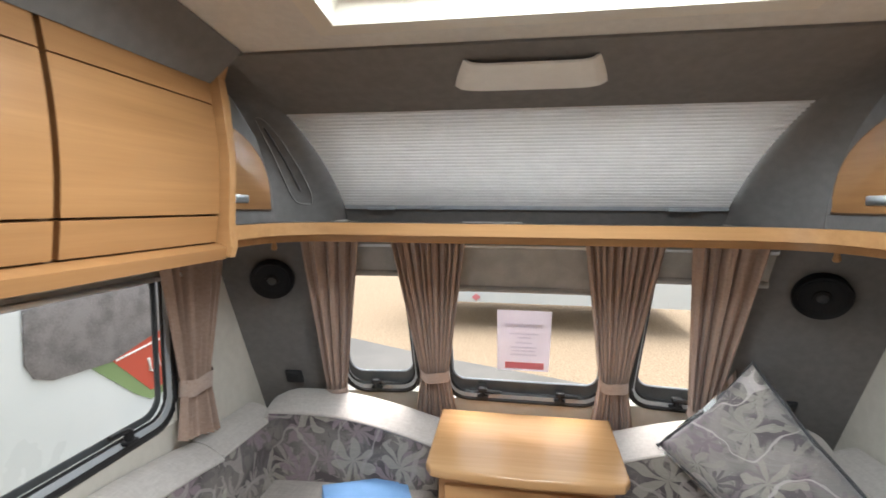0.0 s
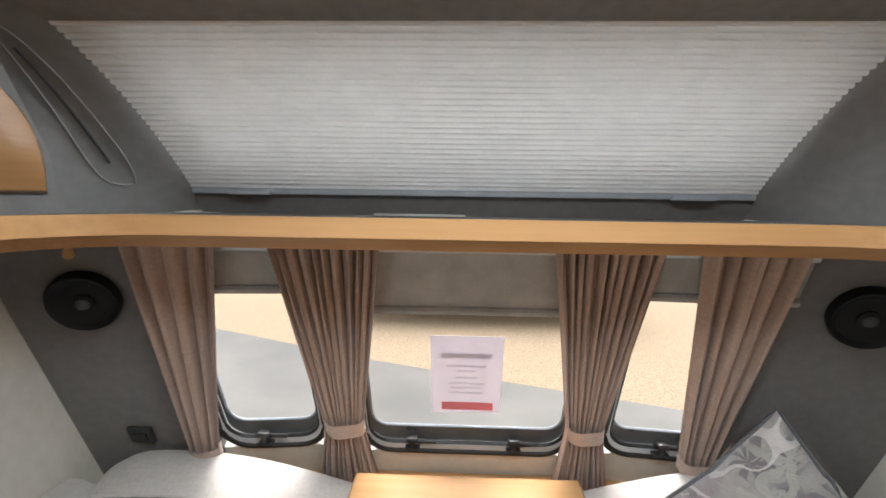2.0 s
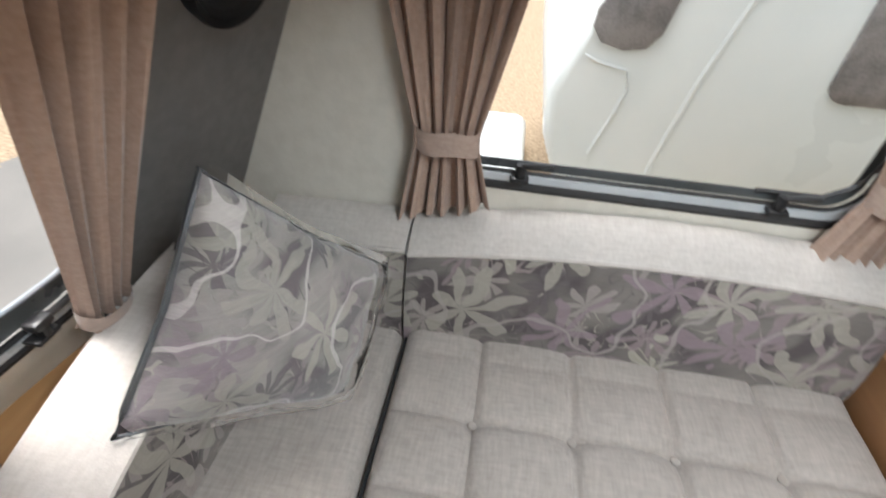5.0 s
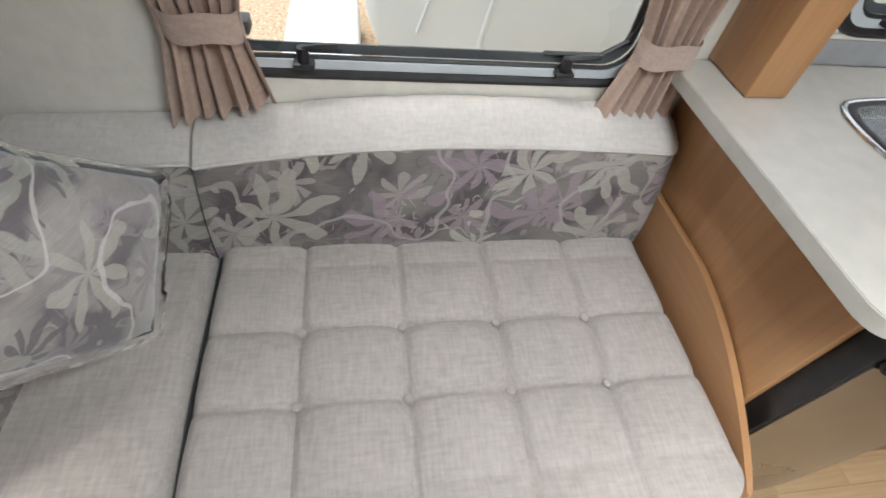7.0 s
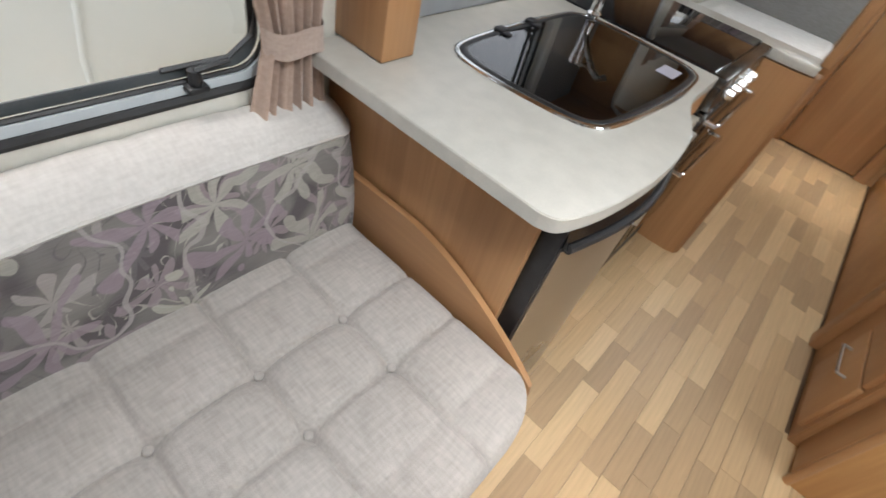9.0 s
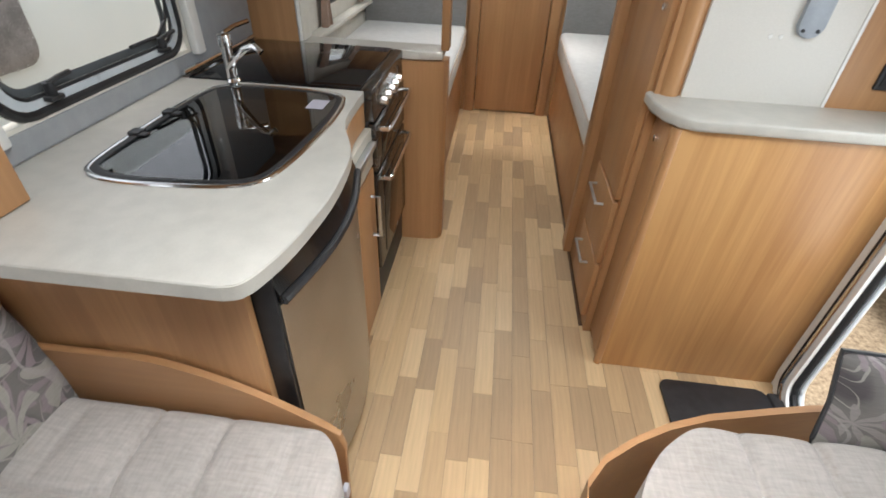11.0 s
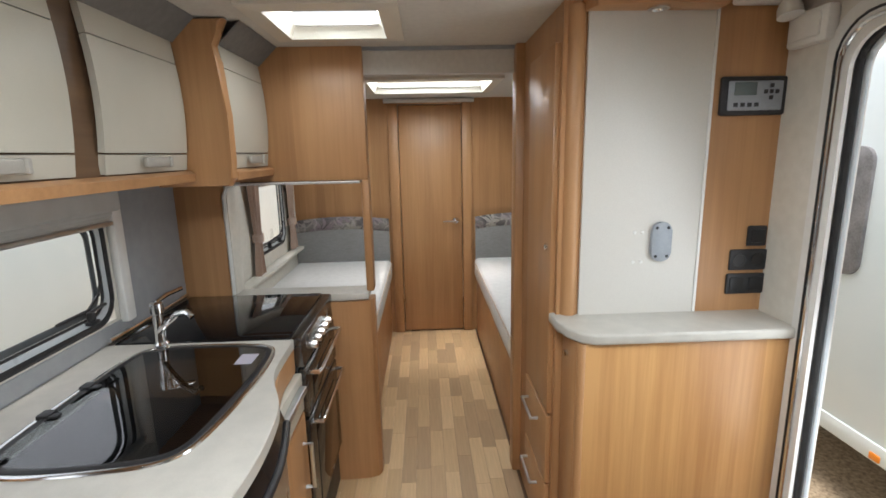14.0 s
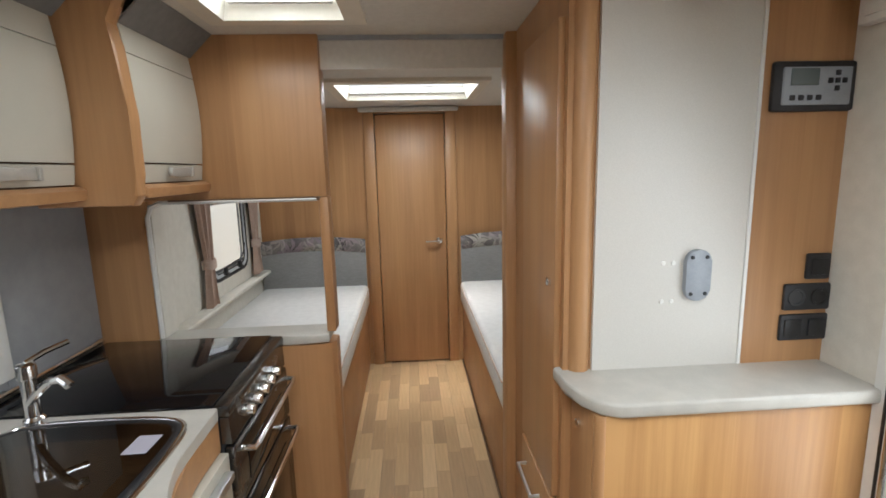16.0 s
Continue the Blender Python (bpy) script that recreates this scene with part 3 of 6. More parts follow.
# bulkheads at the bedroom
bm = nb()
box(bm, 0.175, XR, 2.42, 2.50, 1.385, CEIL, 0.004)
solid("bulkhead_box", bm, BEECH, "beech overhead box above the kitchen opening", "bulkhead", kind="structure")
bm = nb()
box(bm, 0.775, XR, 2.42, 2.495, 0.0, 1.385, 0.004)
solid("bulkhead_pillar", bm, BEECH, "beech pillar beside the pass-through", "bulkhead", kind="structure")
bm = nb()
box(bm, 0.175, 0.775, 2.42, 2.49, 0.0, 0.865, 0.004)
prism(bm, [(0.178, 2.49), (0.40, 2.49), (0.40, 2.53), (0.30, 2.53), (0.23, 2.525), (0.19, 2.51)], "z", 0.0, 0.865)
solid("bulkhead_low", bm, BEECH, "beech low partition beside the cooker", "bulkhead", kind="structure")
solid("bulkhead_post", box(nb(), 0.172, 0.205, 2.43, 2.50, 0.902, 1.385, 0.006), BEECH, "slim beech post of the pass-through", "bulkhead", kind="structure")
bm = nb()
tube(bm, [(0.775, 2.50, 0.905), (0.775, 2.50, 1.33), (0.76, 2.50, 1.365), (0.73, 2.50, 1.378), (0.21, 2.50, 1.378)], 0.008, 6)
solid("trim_pass_through", bm, WHITEPLAST, "pale edging round the pass-through", "trim", kind="structure")
solid("trim_reveal", box(nb(), 0.763, 0.7745, 2.405, 2.497, 0.903, 1.372, 0.003), CREAM, "cream reveal lining of the pass-through", "trim", kind="structure")
# Thin dark strip added as the shadow below the overhead box.
solid("trim_shadow_strip", box(nb(), 0.2, 0.70, 2.497, 2.506, 1.374, 1.386), SHADE_JOINT_WOOD, "dark strip standing in for the shadow under the overhead box", "trim", kind="structure")
solid("shelf_pass_through", prism(nb(), [(0.195, 2.40), (0.195, 2.52), (0.25, 2.53), (0.33, 2.53), (0.42, 2.515), (0.79, 2.515), (0.79, 2.40)], "z", 0.87, 0.902, 0.006), WORKTOP, "pale laminate shelf of the pass-through", "shelf", kind="structure")
solid("bulkhead_header", box(nb(), -0.46, 0.175, 2.43, 2.47, 1.805, CEIL), CEILING, "off-white header over the bedroom opening", "bulkhead", kind="structure")
solid("trim_header", box(nb(), -0.44, 0.178, 2.47, 2.482, CEIL - 0.014, CEIL), GREYPLAST, "grey trim strip along the ceiling", "trim", kind="structure")
solid("bulkhead_wardrobe", box(nb(), -0.52, -0.44, 2.44, 2.52, 0.0, CEIL, 0.006), BEECH, "beech end panel of the bedroom opening", "bulkhead", kind="structure")

# bedroom end wall with the washroom door
bm = nb()
box(bm, 0.205, XR, 0.62, 0.66, 0, CEIL)
box(bm, XL, -0.432, 0.62, 0.66, 0, CEIL)
box(bm, -0.432, 0.205, 0.62, 0.66, 1.885, CEIL)
solid("wall_bedroom", bm, BEECH, "beech partition wall behind the beds", "wall", kind="structure")
bm = nb()
for xa, xb in ((0.137, 0.215), (-0.442, -0.364)):
    box(bm, xa, xb, 0.655, 0.685, 0, 1.90, 0.006)
box(bm, -0.364, 0.137, 0.655, 0.685, 1.865, 1.90, 0.006)
solid("door_frame", bm, BEECH, "beech door frame of the washroom", "door frame", kind="structure")
dr = solid("door_1", box(nb(), -0.36, 0.133, 0.635, 0.668, 0.012, 1.86, 0.004), BEECH, "closed beech washroom door with a chrome lever", "door", kind="structure")
bm = nb()
lathe(bm, [(0.024, 0.0), (0.024, 0.006), (0.012, 0.008), (0.011, 0.04)], pose(-0.305, 0.668, 0.945, -90), 16)
tube(bm, [(-0.305, 0.706, 0.945), (-0.27, 0.71, 0.945), (-0.205, 0.706, 0.943)], 0.008)
part("door_handle", bm, CHROME, dr, "chrome lever handle")
solid("trim_bedroom", box(nb(), -0.46, 0.24, 0.69, 0.73, 1.872, 1.905, 0.01), CEILING, "off-white moulding above the washroom door", "trim", kind="structure")

# entrance: aluminium frame in the left wall
ent = thing("door_2", (XL, 3.57, 0), "white-framed open caravan entrance doorway with black seal", "doorway", kind="structure")
y0, y1, z0, z1 = DOORWAY
bm = nb()
outer, inner = rounded(y0 - 0.06, y1 + 0.05, z0 - 0.03, z1 + 0.06, 0.11), rounded(y0 + 0.012, y1 - 0.012, z0 + 0.012, z1 - 0.012, 0.09)
for k, (xa, xb) in enumerate(((XL + 0.001, XL + 0.012), (XL - 0.05, XL - 0.036))):
    n = len(outer)
    vo = [[bm.verts.new((x, p[0], p[1])) for p in outer] for x in (xa, xb)]
    vi = [[bm.verts.new((x, p[0], p[1])) for p in inner] for x in (xa, xb)]
    for i in range(n):
        j = (i + 1) % n
        bm.faces.new((vo[0][i], vo[0][j], vi[0][j], vi[0][i])), bm.faces.new((vo[1][i], vi[1][i], vi[1][j], vo[1][j]))
        bm.faces.new((vo[0][i], vo[1][i], vo[1][j], vo[0][j])), bm.faces.new((vi[0][i], vi[0][j], vi[1][j], vi[1][i]))
part("jamb", bm, WHITEPLAST, ent, "white plastic door surround")
part("seal", tube(nb(), [(XL - 0.02, p[0], p[1]) for p in rounded(y0 + 0.006, y1 - 0.006, z0 + 0.006, z1 - 0.006, 0.09)], 0.010, 8, True), BLACK, ent, "black rubber door seal")
part("inner_rail", tube(nb(), [(XL + 0.016, p[0], p[1]) for p in rounded(y0 - 0.012, y1 + 0.012, z0 - 0.004, z1 + 0.012, 0.10)], 0.006, 8, True), CHROME, ent, "chrome edge strip")
part("weather_strip", tube(nb(), [(XL + 0.012, p[0], p[1]) for p in rounded(y0 - 0.030, y1 + 0.028, z0 - 0.012, z1 + 0.03, 0.105)], 0.004, 6, True), BLACK, ent, "thin black weather strip")
part("outer_rail", tube(nb(), [(XL - 0.036, p[0], p[1]) for p in rounded(y0 + 0.012, y1 - 0.012, z0 + 0.012, z1 - 0.012, 0.09)], 0.007, 8, True), RAIL, ent, "pale outer rail")
part("threshold", box(nb(), XL - 0.06, XL + 0.05, y0, y1, -0.03, 0.022, 0.006), DARKPLAST, ent, "dark plastic threshold")

# floor
fl = solid("floor", box(nb(), XL, XR, -0.3, 5.6, -0.05, -0.006), SHADE_JOINT_WOOD, "light oak-look vinyl strip floor", "floor", kind="structure")


# ---- windows ----
def border(bm, outer, inner, place, depth):
    """A flat ring between two outlines; place(p, d) puts an outline point at depth d."""
    n = len(outer)
    V = [[bm.verts.new(place(p, d)) for p in line] for line, d in ((outer, 0), (inner, 0), (inner, depth), (outer, depth))]
    for i in range(n):
        for k in range(4):
            bm.faces.new((V[k][i], V[k][(i + 1) % n], V[(k + 1) % 4][(i + 1) % n], V[(k + 1) % 4][i]))
    return bm


def side_window(name, x, s, hole, drop, label, latches, stay=True, blind=None):
    """An acrylic side window: s is +1 in the right wall, -1 in the left one. drop: how far the blind is drawn down."""
    y0, y1, z0, z1 = hole
    w = thing(name, (x, (y0 + y1) / 2, z0), label, "window", kind="structure")
    def ring(i):
        return rounded(y0 + i, y1 - i, z0 + i, z1 - i, max(0.02, 0.085 - 0.6 * i))
    def place(p, d):
        return x + s * (0.002 + d), p[0], p[1]
    part("window_frame", tube(nb(), [(x + s * 0.006, p[0], p[1]) for p in ring(0.006)], 0.013, 8, True), BLACK, w, "black rubber frame")
    part("inner_rail", border(nb(), ring(0.015), ring(0.034), lambda p, d: (x + s * (0.0 + d), p[0], p[1]), 0.012), RAIL, w, "aluminium inner rail")
    part("gasket", tube(nb(), [(x + s * 0.008, p[0], p[1]) for p in ring(0.037)], 0.005, 6, True), BLACK, w, "black inner gasket")
    part("pane_border", border(nb(), ring(0.038), ring(0.058), lambda p, d: (x + s * (0.020 + d), p[0], p[1]), 0.004), PANEEDGE, w, "dark grey pane border")
    p = part("pane", sheet(nb(), lambda u, v: (x + s * (0.03 + 0.012 * math.sin(math.pi * v)), y0 + 0.02 + (y1 - y0 - 0.04) * u, z0 + 0.02 + (z1 - z0 - 0.04) * v), 2, 6, 0.003), GLASS, w, "clear acrylic pane")
    p.visible_shadow = False
    for fy in latches:
        y = y0 + (y1 - y0) * fy
        bm = nb()
        box(bm, x - s * 0.022, x + s * 0.02, y - 0.02, y + 0.02, z0 + 0.024, z0 + 0.036, 0.004)
        lathe(bm, [(0.010, 0), (0.013, 0.012), (0.011, 0.03)], pose(x - s * 0.008, y, z0 + 0.034), 10)
        tube(bm, [(x - s * 0.01, y, z0 + 0.062), (x - s * 0.012, y - 0.03, z0 + 0.068), (x - s * 0.012, y - 0.065, z0 + 0.07)], 0.006, 6)
        part("latch", bm, BLACK, w, "black window catch")
    if stay:
        for yy, d in ((y0 + 0.05, 1),):
            bm = nb()
            tube(bm, [(x - s * 0.004, yy, z0 + 0.16), (x + s * 0.004, yy + d * 0.012, z0 + 0.10), (x + s * 0.008, yy + d * 0.06, z0 + 0.065), (x + s * 0.016, yy + d * 0.18, z0 + 0.06)], 0.005, 6)
            part("stay", bm, BLACK, w, "black window stay")
    # roller blind in its cassette
    blind = blind or BLIND
    bl = part("blind_cassette", box(nb(), x - s * 0.055, x - s * 0.002, y0 - 0.03, y1 + 0.03, z1 - 0.02, z1 + 0.05, 0.012, 3), blind, w, "grey blind cassette")
    bm = nb()
    for i in range(3):
        zz = z1 - 0.018 - i * (drop + 0.014) / 3
        box(bm, x - s * (0.042 - 0.006 * i), x - s * 0.02, y0 + 0.002, y1 - 0.002, zz - (drop + 0.014) / 3 - 0.002, zz + 0.002, 0.003)
    part("blind_roll", bm, blind, bl, "folded grey blind with rail")
    part("blind_rail", box(nb(), x - s * 0.042, x - s * 0.018, y0, y1, z1 - 0.045 - drop, z1 - 0.03 - drop, 0.005), ALU, bl, "pale bottom rail")
    return w


side_window("window_1", XR, 1, LOUNGE_WIN, 0.05, "lounge side window with black frame and raised blind", (0.205, 0.785))
side_window("window_2", XL, -1, LOUNGE_LEFT, 0.03, "lounge side window with black frame and raised blind", (0.205, 0.785))
kw = side_window("window_3", XR, 1, KITCHEN_WIN, 0.02, "kitchen window with pale surround and raised blind", (0.18, 0.8), True, PALEBLIND)
bm = nb()
for a, b, c, d in ((2.885, 2.935, 0.945, 1.40), (3.66, 3.70, 0.945, 1.40)):
    box(bm, XR - 0.03, XR, a, b, c, d, 0.008)
part("surround", bm, WHITEPLAST, kw, "pale plastic blind track")
side_window("window_4", XR, 1, BED_WIN, 0.03, "bedroom window with black frame and curtains", (0.3, 0.7))

for i, (xa, xb) in enumerate(FRONT_WINS):
    zb = 0.712 if i == 1 else 0.738
    drop_z = 1.215 if i == 1 else 1.268
    w = thing("window_%d" % (5 + i), ((xa + xb) / 2, front_y((xa + xb) / 2, zb), zb), "raked front window with black frame and roller blind partly down", "window", kind="structure")
    def ring(i, low=0.0):
        return rounded(xa + 0.004 + 0.5 * i, xb - 0.004 - 0.5 * i, zb + i + low, WZ1 - i, max(0.03, 0.085 - 0.6 * i))
    def placed(off):
        return lambda p, d: (p[0], front_y(p[0], p[1]) + off + d, p[1])
    part("window_frame", tube(nb(), [(p[0], front_y(p[0], p[1]) + 0.006, p[1]) for p in ring(0.004)], 0.012, 8, True), BLACK, w, "black rubber frame")
    part("inner_rail", border(nb(), ring(0.012), ring(0.031), placed(0.0), 0.012), RAIL, w, "aluminium inner rail")
    part("gasket", tube(nb(), [(p[0], front_y(p[0], p[1]) + 0.008, p[1]) for p in ring(0.034)], 0.006, 6, True), BLACK, w, "black inner gasket")
    part("pane_border", border(nb(), ring(0.034), rounded(xa + 0.027, xb - 0.027, zb + 0.088, WZ1 - 0.05, 0.05), placed(0.022), 0.004), PANEEDGE, w, "dark grey pane border")
    part("pane_edge", tube(nb(), [(p[0], front_y(p[0], p[1]) + 0.028, p[1]) for p in rounded(xa + 0.029, xb - 0.029, zb + 0.09, WZ1 - 0.052, 0.05)], 0.004, 6, True), GREYPLAST, w, "pale moulded pane edge")
    p = part("pane", sheet(nb(), lambda u, v: (xa + 0.02 + (xb - xa - 0.04) * u, front_y(xa + (xb - xa) * u, zb + (WZ1 - zb) * v) + 0.03 + 0.02 * math.sin(math.pi * v), zb + 0.01 + (WZ1 - zb - 0.02) * v), 3, 8, -0.003), GLASS, w, "clear acrylic pane")
    p.visible_shadow = False
    for fx in ((0.24, 0.73) if i == 1 else (0.42,) if i == 0 else (0.55,)):
        x = xa + (xb - xa) * fx
        y = front_y(x, zb + 0.04)
        bm = nb()
        box(bm, x - 0.022, x + 0.022, y - 0.022, y + 0.02, zb + 0.018, zb + 0.028, 0.004)
        box(bm, x - 0.008, x + 0.008, y - 0.024, y - 0.004, zb + 0.026, zb + 0.05, 0.004)
        box(bm, x - 0.018, x + 0.018, y - 0.030, y - 0.002, zb + 0.046, zb + 0.064, 0.006)
        tube(bm, [(x, y - 0.02, zb + 0.056), (x + 0.035, y - 0.022, zb + 0.054), (x + 0.07, y - 0.02, zb + 0.052)], 0.005, 6)
        part("latch", bm, BLACK, w, "black window catch")
    bl = part("blind", sheet(nb(), lambda u, v: (xa - 0.02 + (xb - xa + 0.04) * u, front_y(xa + (xb - xa) * u, drop_z + (1.40 - drop_z) * v) - 0.028, drop_z + (1.40 - drop_z) * v), 4, 4, 0.004), BLIND, w, "grey roller blind")
    bm = nb()
    tube(bm, [(xa - 0.02 + (xb - xa + 0.04) * k / 4, front_y(xa + (xb - xa) * k / 4, drop_z) - 0.03, drop_z) for k in range(5)], 0.011, 8)
    part("blind_rail", bm, BLIND, bl, "grey bottom rail")
    bm = nb()
    tube(bm, [(xa - 0.02 + (xb - xa + 0.04) * k / 4, front_y(xa + (xb - xa) * k / 4, 1.375) - 0.03, 1.372) for k in range(5)], 0.010, 8)
    part("head_rail", bm, ALU, bl, "pale head rail")


# ---- roof lights ----
def roof_light(name, h, label, lip, handle):
    xa, xb, ya, yb = h
    z = min(zc(ya), zc(yb))
    t = thing(name, ((xa + xb) / 2, (ya + yb) / 2, zc((ya + yb) / 2)), label, "roof light", kind="structure")
    bm = nb()
    def ring(i0, z0, i1, z1, bm):
        a = [(xa - i0, ya - i0), (xb + i0, ya - i0), (xb + i0, yb + i0), (xa - i0, yb + i0)]
        b = [(xa - i1, ya - i1), (xb + i1, ya - i1), (xb + i1, yb + i1), (xa - i1, yb + i1)]
        va = [bm.verts.new((p[0], p[1], zc(p[1]) + z0)) for p in a]
        vb = [bm.verts.new((p[0], p[1], zc(p[1]) + z1)) for p in b]
        for k in range(4):
            bm.faces.new((va[k], va[(k + 1) % 4], vb[(k + 1) % 4], vb[k]))
    ring(lip, -0.001, lip, -0.018, bm), ring(lip, -0.018, 0.004, -0.022, bm), ring(0.004, -0.022, -0.022, 0.05, bm), ring(-0.022, 0.05, 0.03, 0.051, bm), ring(0.03, 0.051, lip, -0.001, bm)
    part("surround", bm, SURROUND, t, "cream plastic surround", 0)
    d = part("dome", sheet(nb(), lambda u, v: (xa - 0.02 + (xb - xa + 0.04) * u, ya - 0.02 + (yb - ya + 0.04) * v, zc(ya + (yb - ya) * v) + 0.06 + 0.05 * math.sin(math.pi * u) * math.sin(math.pi * v)), 8, 8, 0.004), DOME, t, "translucent acrylic dome")
    bm = nb()
    for k in (ya + 0.03, yb - 0.03):
        box(bm, xa + 0.02, xb - 0.02, k - 0.012, k + 0.012, zc(k) + 0.012, zc(k) + 0.026, 0.004)
    part("blind_rail", bm, WHITEPLAST, t, "white blind rail")
    return t


SURROUND = mottled("cream_surround_plastic", (0.63, 0.59, 0.51), (0.68, 0.64, 0.56), 20, 0.35, 0.03)
DOME = base("opal_acrylic", (0.9, 0.9, 0.9), 0.4)[0]
DOME.node_tree.nodes["Principled BSDF"].inputs["Transmission Weight"].default_value = 1.0
DOME.node_tree.nodes["Principled BSDF"].inputs["IOR"].default_value = 1.05
roof_light("roof_light_1", HATCH_F, "large clear roof window in the lounge ceiling", 0.045, True)
roof_light("roof_light_2", HATCH_K, "square kitchen roof light with cream surround", 0.062, True)
roof_light("roof_light_3", HATCH_B, "wide bedroom roof light with cream surround", 0.06, True)


# ---- lounge: shelf, lockers ----
def ushape(off, n=8):
    """The line of the curved front shelf's edge, moved outwards by off."""
    xa, xb, yf, r = CX - 0.672 - off, CX + 0.672 + off, 4.872 + off, 0.16
    pts = [(xa, 4.605)]
    pts += [(xa + r - r * math.cos(radians(90 * k / n)), yf - r + r * math.sin(radians(90 * k / n))) for k in range(n + 1)]
    pts += [(xa + (xb - xa) * k / 8, yf) for k in range(3, 6)]
    pts += [(xb - r + r * math.sin(radians(90 * k / n)), yf - r + r * math.cos(radians(90 * k / n))) for k in range(n + 1)]
    return pts + [(xb, 4.605)]


def band(bm, lo, hi, za, zb):
    """An upright strip between two plan lines."""
    n = len(lo)
    V = [[bm.verts.new((p[0], p[1], z)) for p in line] for line, z in ((lo, za), (lo, zb), (hi, zb), (hi, za))]
    for i in range(n - 1):
        for k in range(4):
            bm.faces.new((V[k][i], V[k][i + 1], V[(k + 1) % 4][i + 1], V[(k + 1) % 4][i]))
    bm.faces.new([V[k][0] for k in range(4)]), bm.faces.new([V[k][-1] for k in range(3, -1, -1)])
    return bm


shelf = thing("front_shelf", (CX, 4.95, 1.42), "curved honey beech shelf running round above the front windows", "shelf")
part("fascia", band(nb(), ushape(0), ushape(0.016), 1.4195, 1.4525), HONEY, shelf, "honey beech fascia strip")
part("lip", band(nb(), ushape(0.035), ushape(0.05), 1.397, 1.4195), HONEY, shelf, "shaded beech lower lip")
bm = nb()
edge = ushape(0.014)
prism(bm, [(XL, 4.605)] + edge + [(XR, 4.605), (XR, 5.0), (0.75, 5.15), (CX, 5.19), (-0.9, 5.15), (XL, 5.0)], "z", 1.4205, 1.446)
part("board", bm, GREY, shelf, "grey lined shelf board")


def locker_row(name, s, off, ya, yb, doors, material, frame_mat, zb, zt, label, group, rail=0.055, cap=0.05, handles=True):
    """A run of overhead lockers on one side: s is the side, off the face's distance from the middle line."""
    x = CX + s * off
    w = XR if s > 0 else XL
    t = thing(name, (x, (ya + yb) / 2, zb), label, "overhead locker", group)
    def X(d):
        return x + s * d
    bm = nb()
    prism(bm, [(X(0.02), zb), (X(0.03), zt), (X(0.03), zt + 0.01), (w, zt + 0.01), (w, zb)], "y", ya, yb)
    # Dark body colour is painted shade, seen through the gaps between doors.
    part("body", bm, SHADE_JOINT_WOOD, t, "locker body darkened to stand in for shade inside")
    bm = nb()
    prism(bm, [(X(-0.012), zb - 0.012), (X(-0.016), zb + 0.012), (X(0.0), zb + 0.022), (X(0.05), zb + 0.022), (w, zb + 0.01), (w, zb - 0.012), (X(0.05), zb - 0.018)], "y", ya, yb, 0.003)
    part("bottom_board", bm, frame_mat, t, "beech bottom board")
    part("cove", sheet(nb(), lambda u, v: (X(0.012 - 0.075 * v), ya + (yb - ya) * u, zt + (zc(ya + (yb - ya) * u) - zt) * v), 4, 3, 0.004 * s), GREY, t, "grey lined cove above the doors")
    for a, b in doors:
        def face(z0, z1, bm):
            def fn(u, v):
                z = z0 + (z1 - z0) * v
                k = (z - zb) / (zt - zb)
                return X(0.012 - 0.018 * math.sin(math.pi * k)), a + 0.002 + (b - a - 0.004) * u, z
            return sheet(bm, fn, 1, 8, -0.016 * s)
        d = part("door", face(zb + 0.028 + rail, zt - cap, nb()), material, t)
        part("lower_rail", face(zb + 0.026, zb + 0.026 + rail - 0.003, nb()), material, d)
        part("upper_rail", face(zt - cap + 0.003, zt, nb()), material, d)
        if not handles:
            continue
        ym, zh = (a + b) / 2, zb + 0.028 + rail * 0.5
        bm = nb()
        xo = X(-0.004)
        box(bm, min(xo - s * 0.014, xo), max(xo - s * 0.014, xo), ym - 0.06, ym + 0.06, zh - 0.014, zh + 0.014, 0.005)
        box(bm, min(xo - s * 0.02, xo), max(xo - s * 0.02, xo), ym - 0.062, ym - 0.05, zh - 0.015, zh + 0.015, 0.003)
        part("handle", bm, HANDLE, d, "flat satin metal handle")
    return t


locker_row("overhead_locker", -1, 0.692, 3.90, 4.59, [(4.215, 4.588), (3.90, 4.208)], HONEY_Y_SHADED, HONEY_Y_SHADED, 1.392, 1.765, "honey beech overhead lockers above the lounge window", "lounge lockers", 0.06, 0.05, False)
locker_row("overhead_locker", 1, 0.692, 3.90, 4.59, [(4.215, 4.588), (3.90, 4.208)], HONEY_Y_SHADED, HONEY_Y_SHADED, 1.392, 1.765, "honey beech overhead lockers above the lounge window", "lounge lockers", 0.06, 0.05, False)
locker_row("overhead_locker", 1, 0.768, 2.93, 3.86, [(3.43, 3.855), (2.935, 3.335)], CREAMDOOR, BEECH_X, 1.425, 1.838, "cream-fronted kitchen lockers with beech surround", "kitchen lockers", 0.05, 0.07)

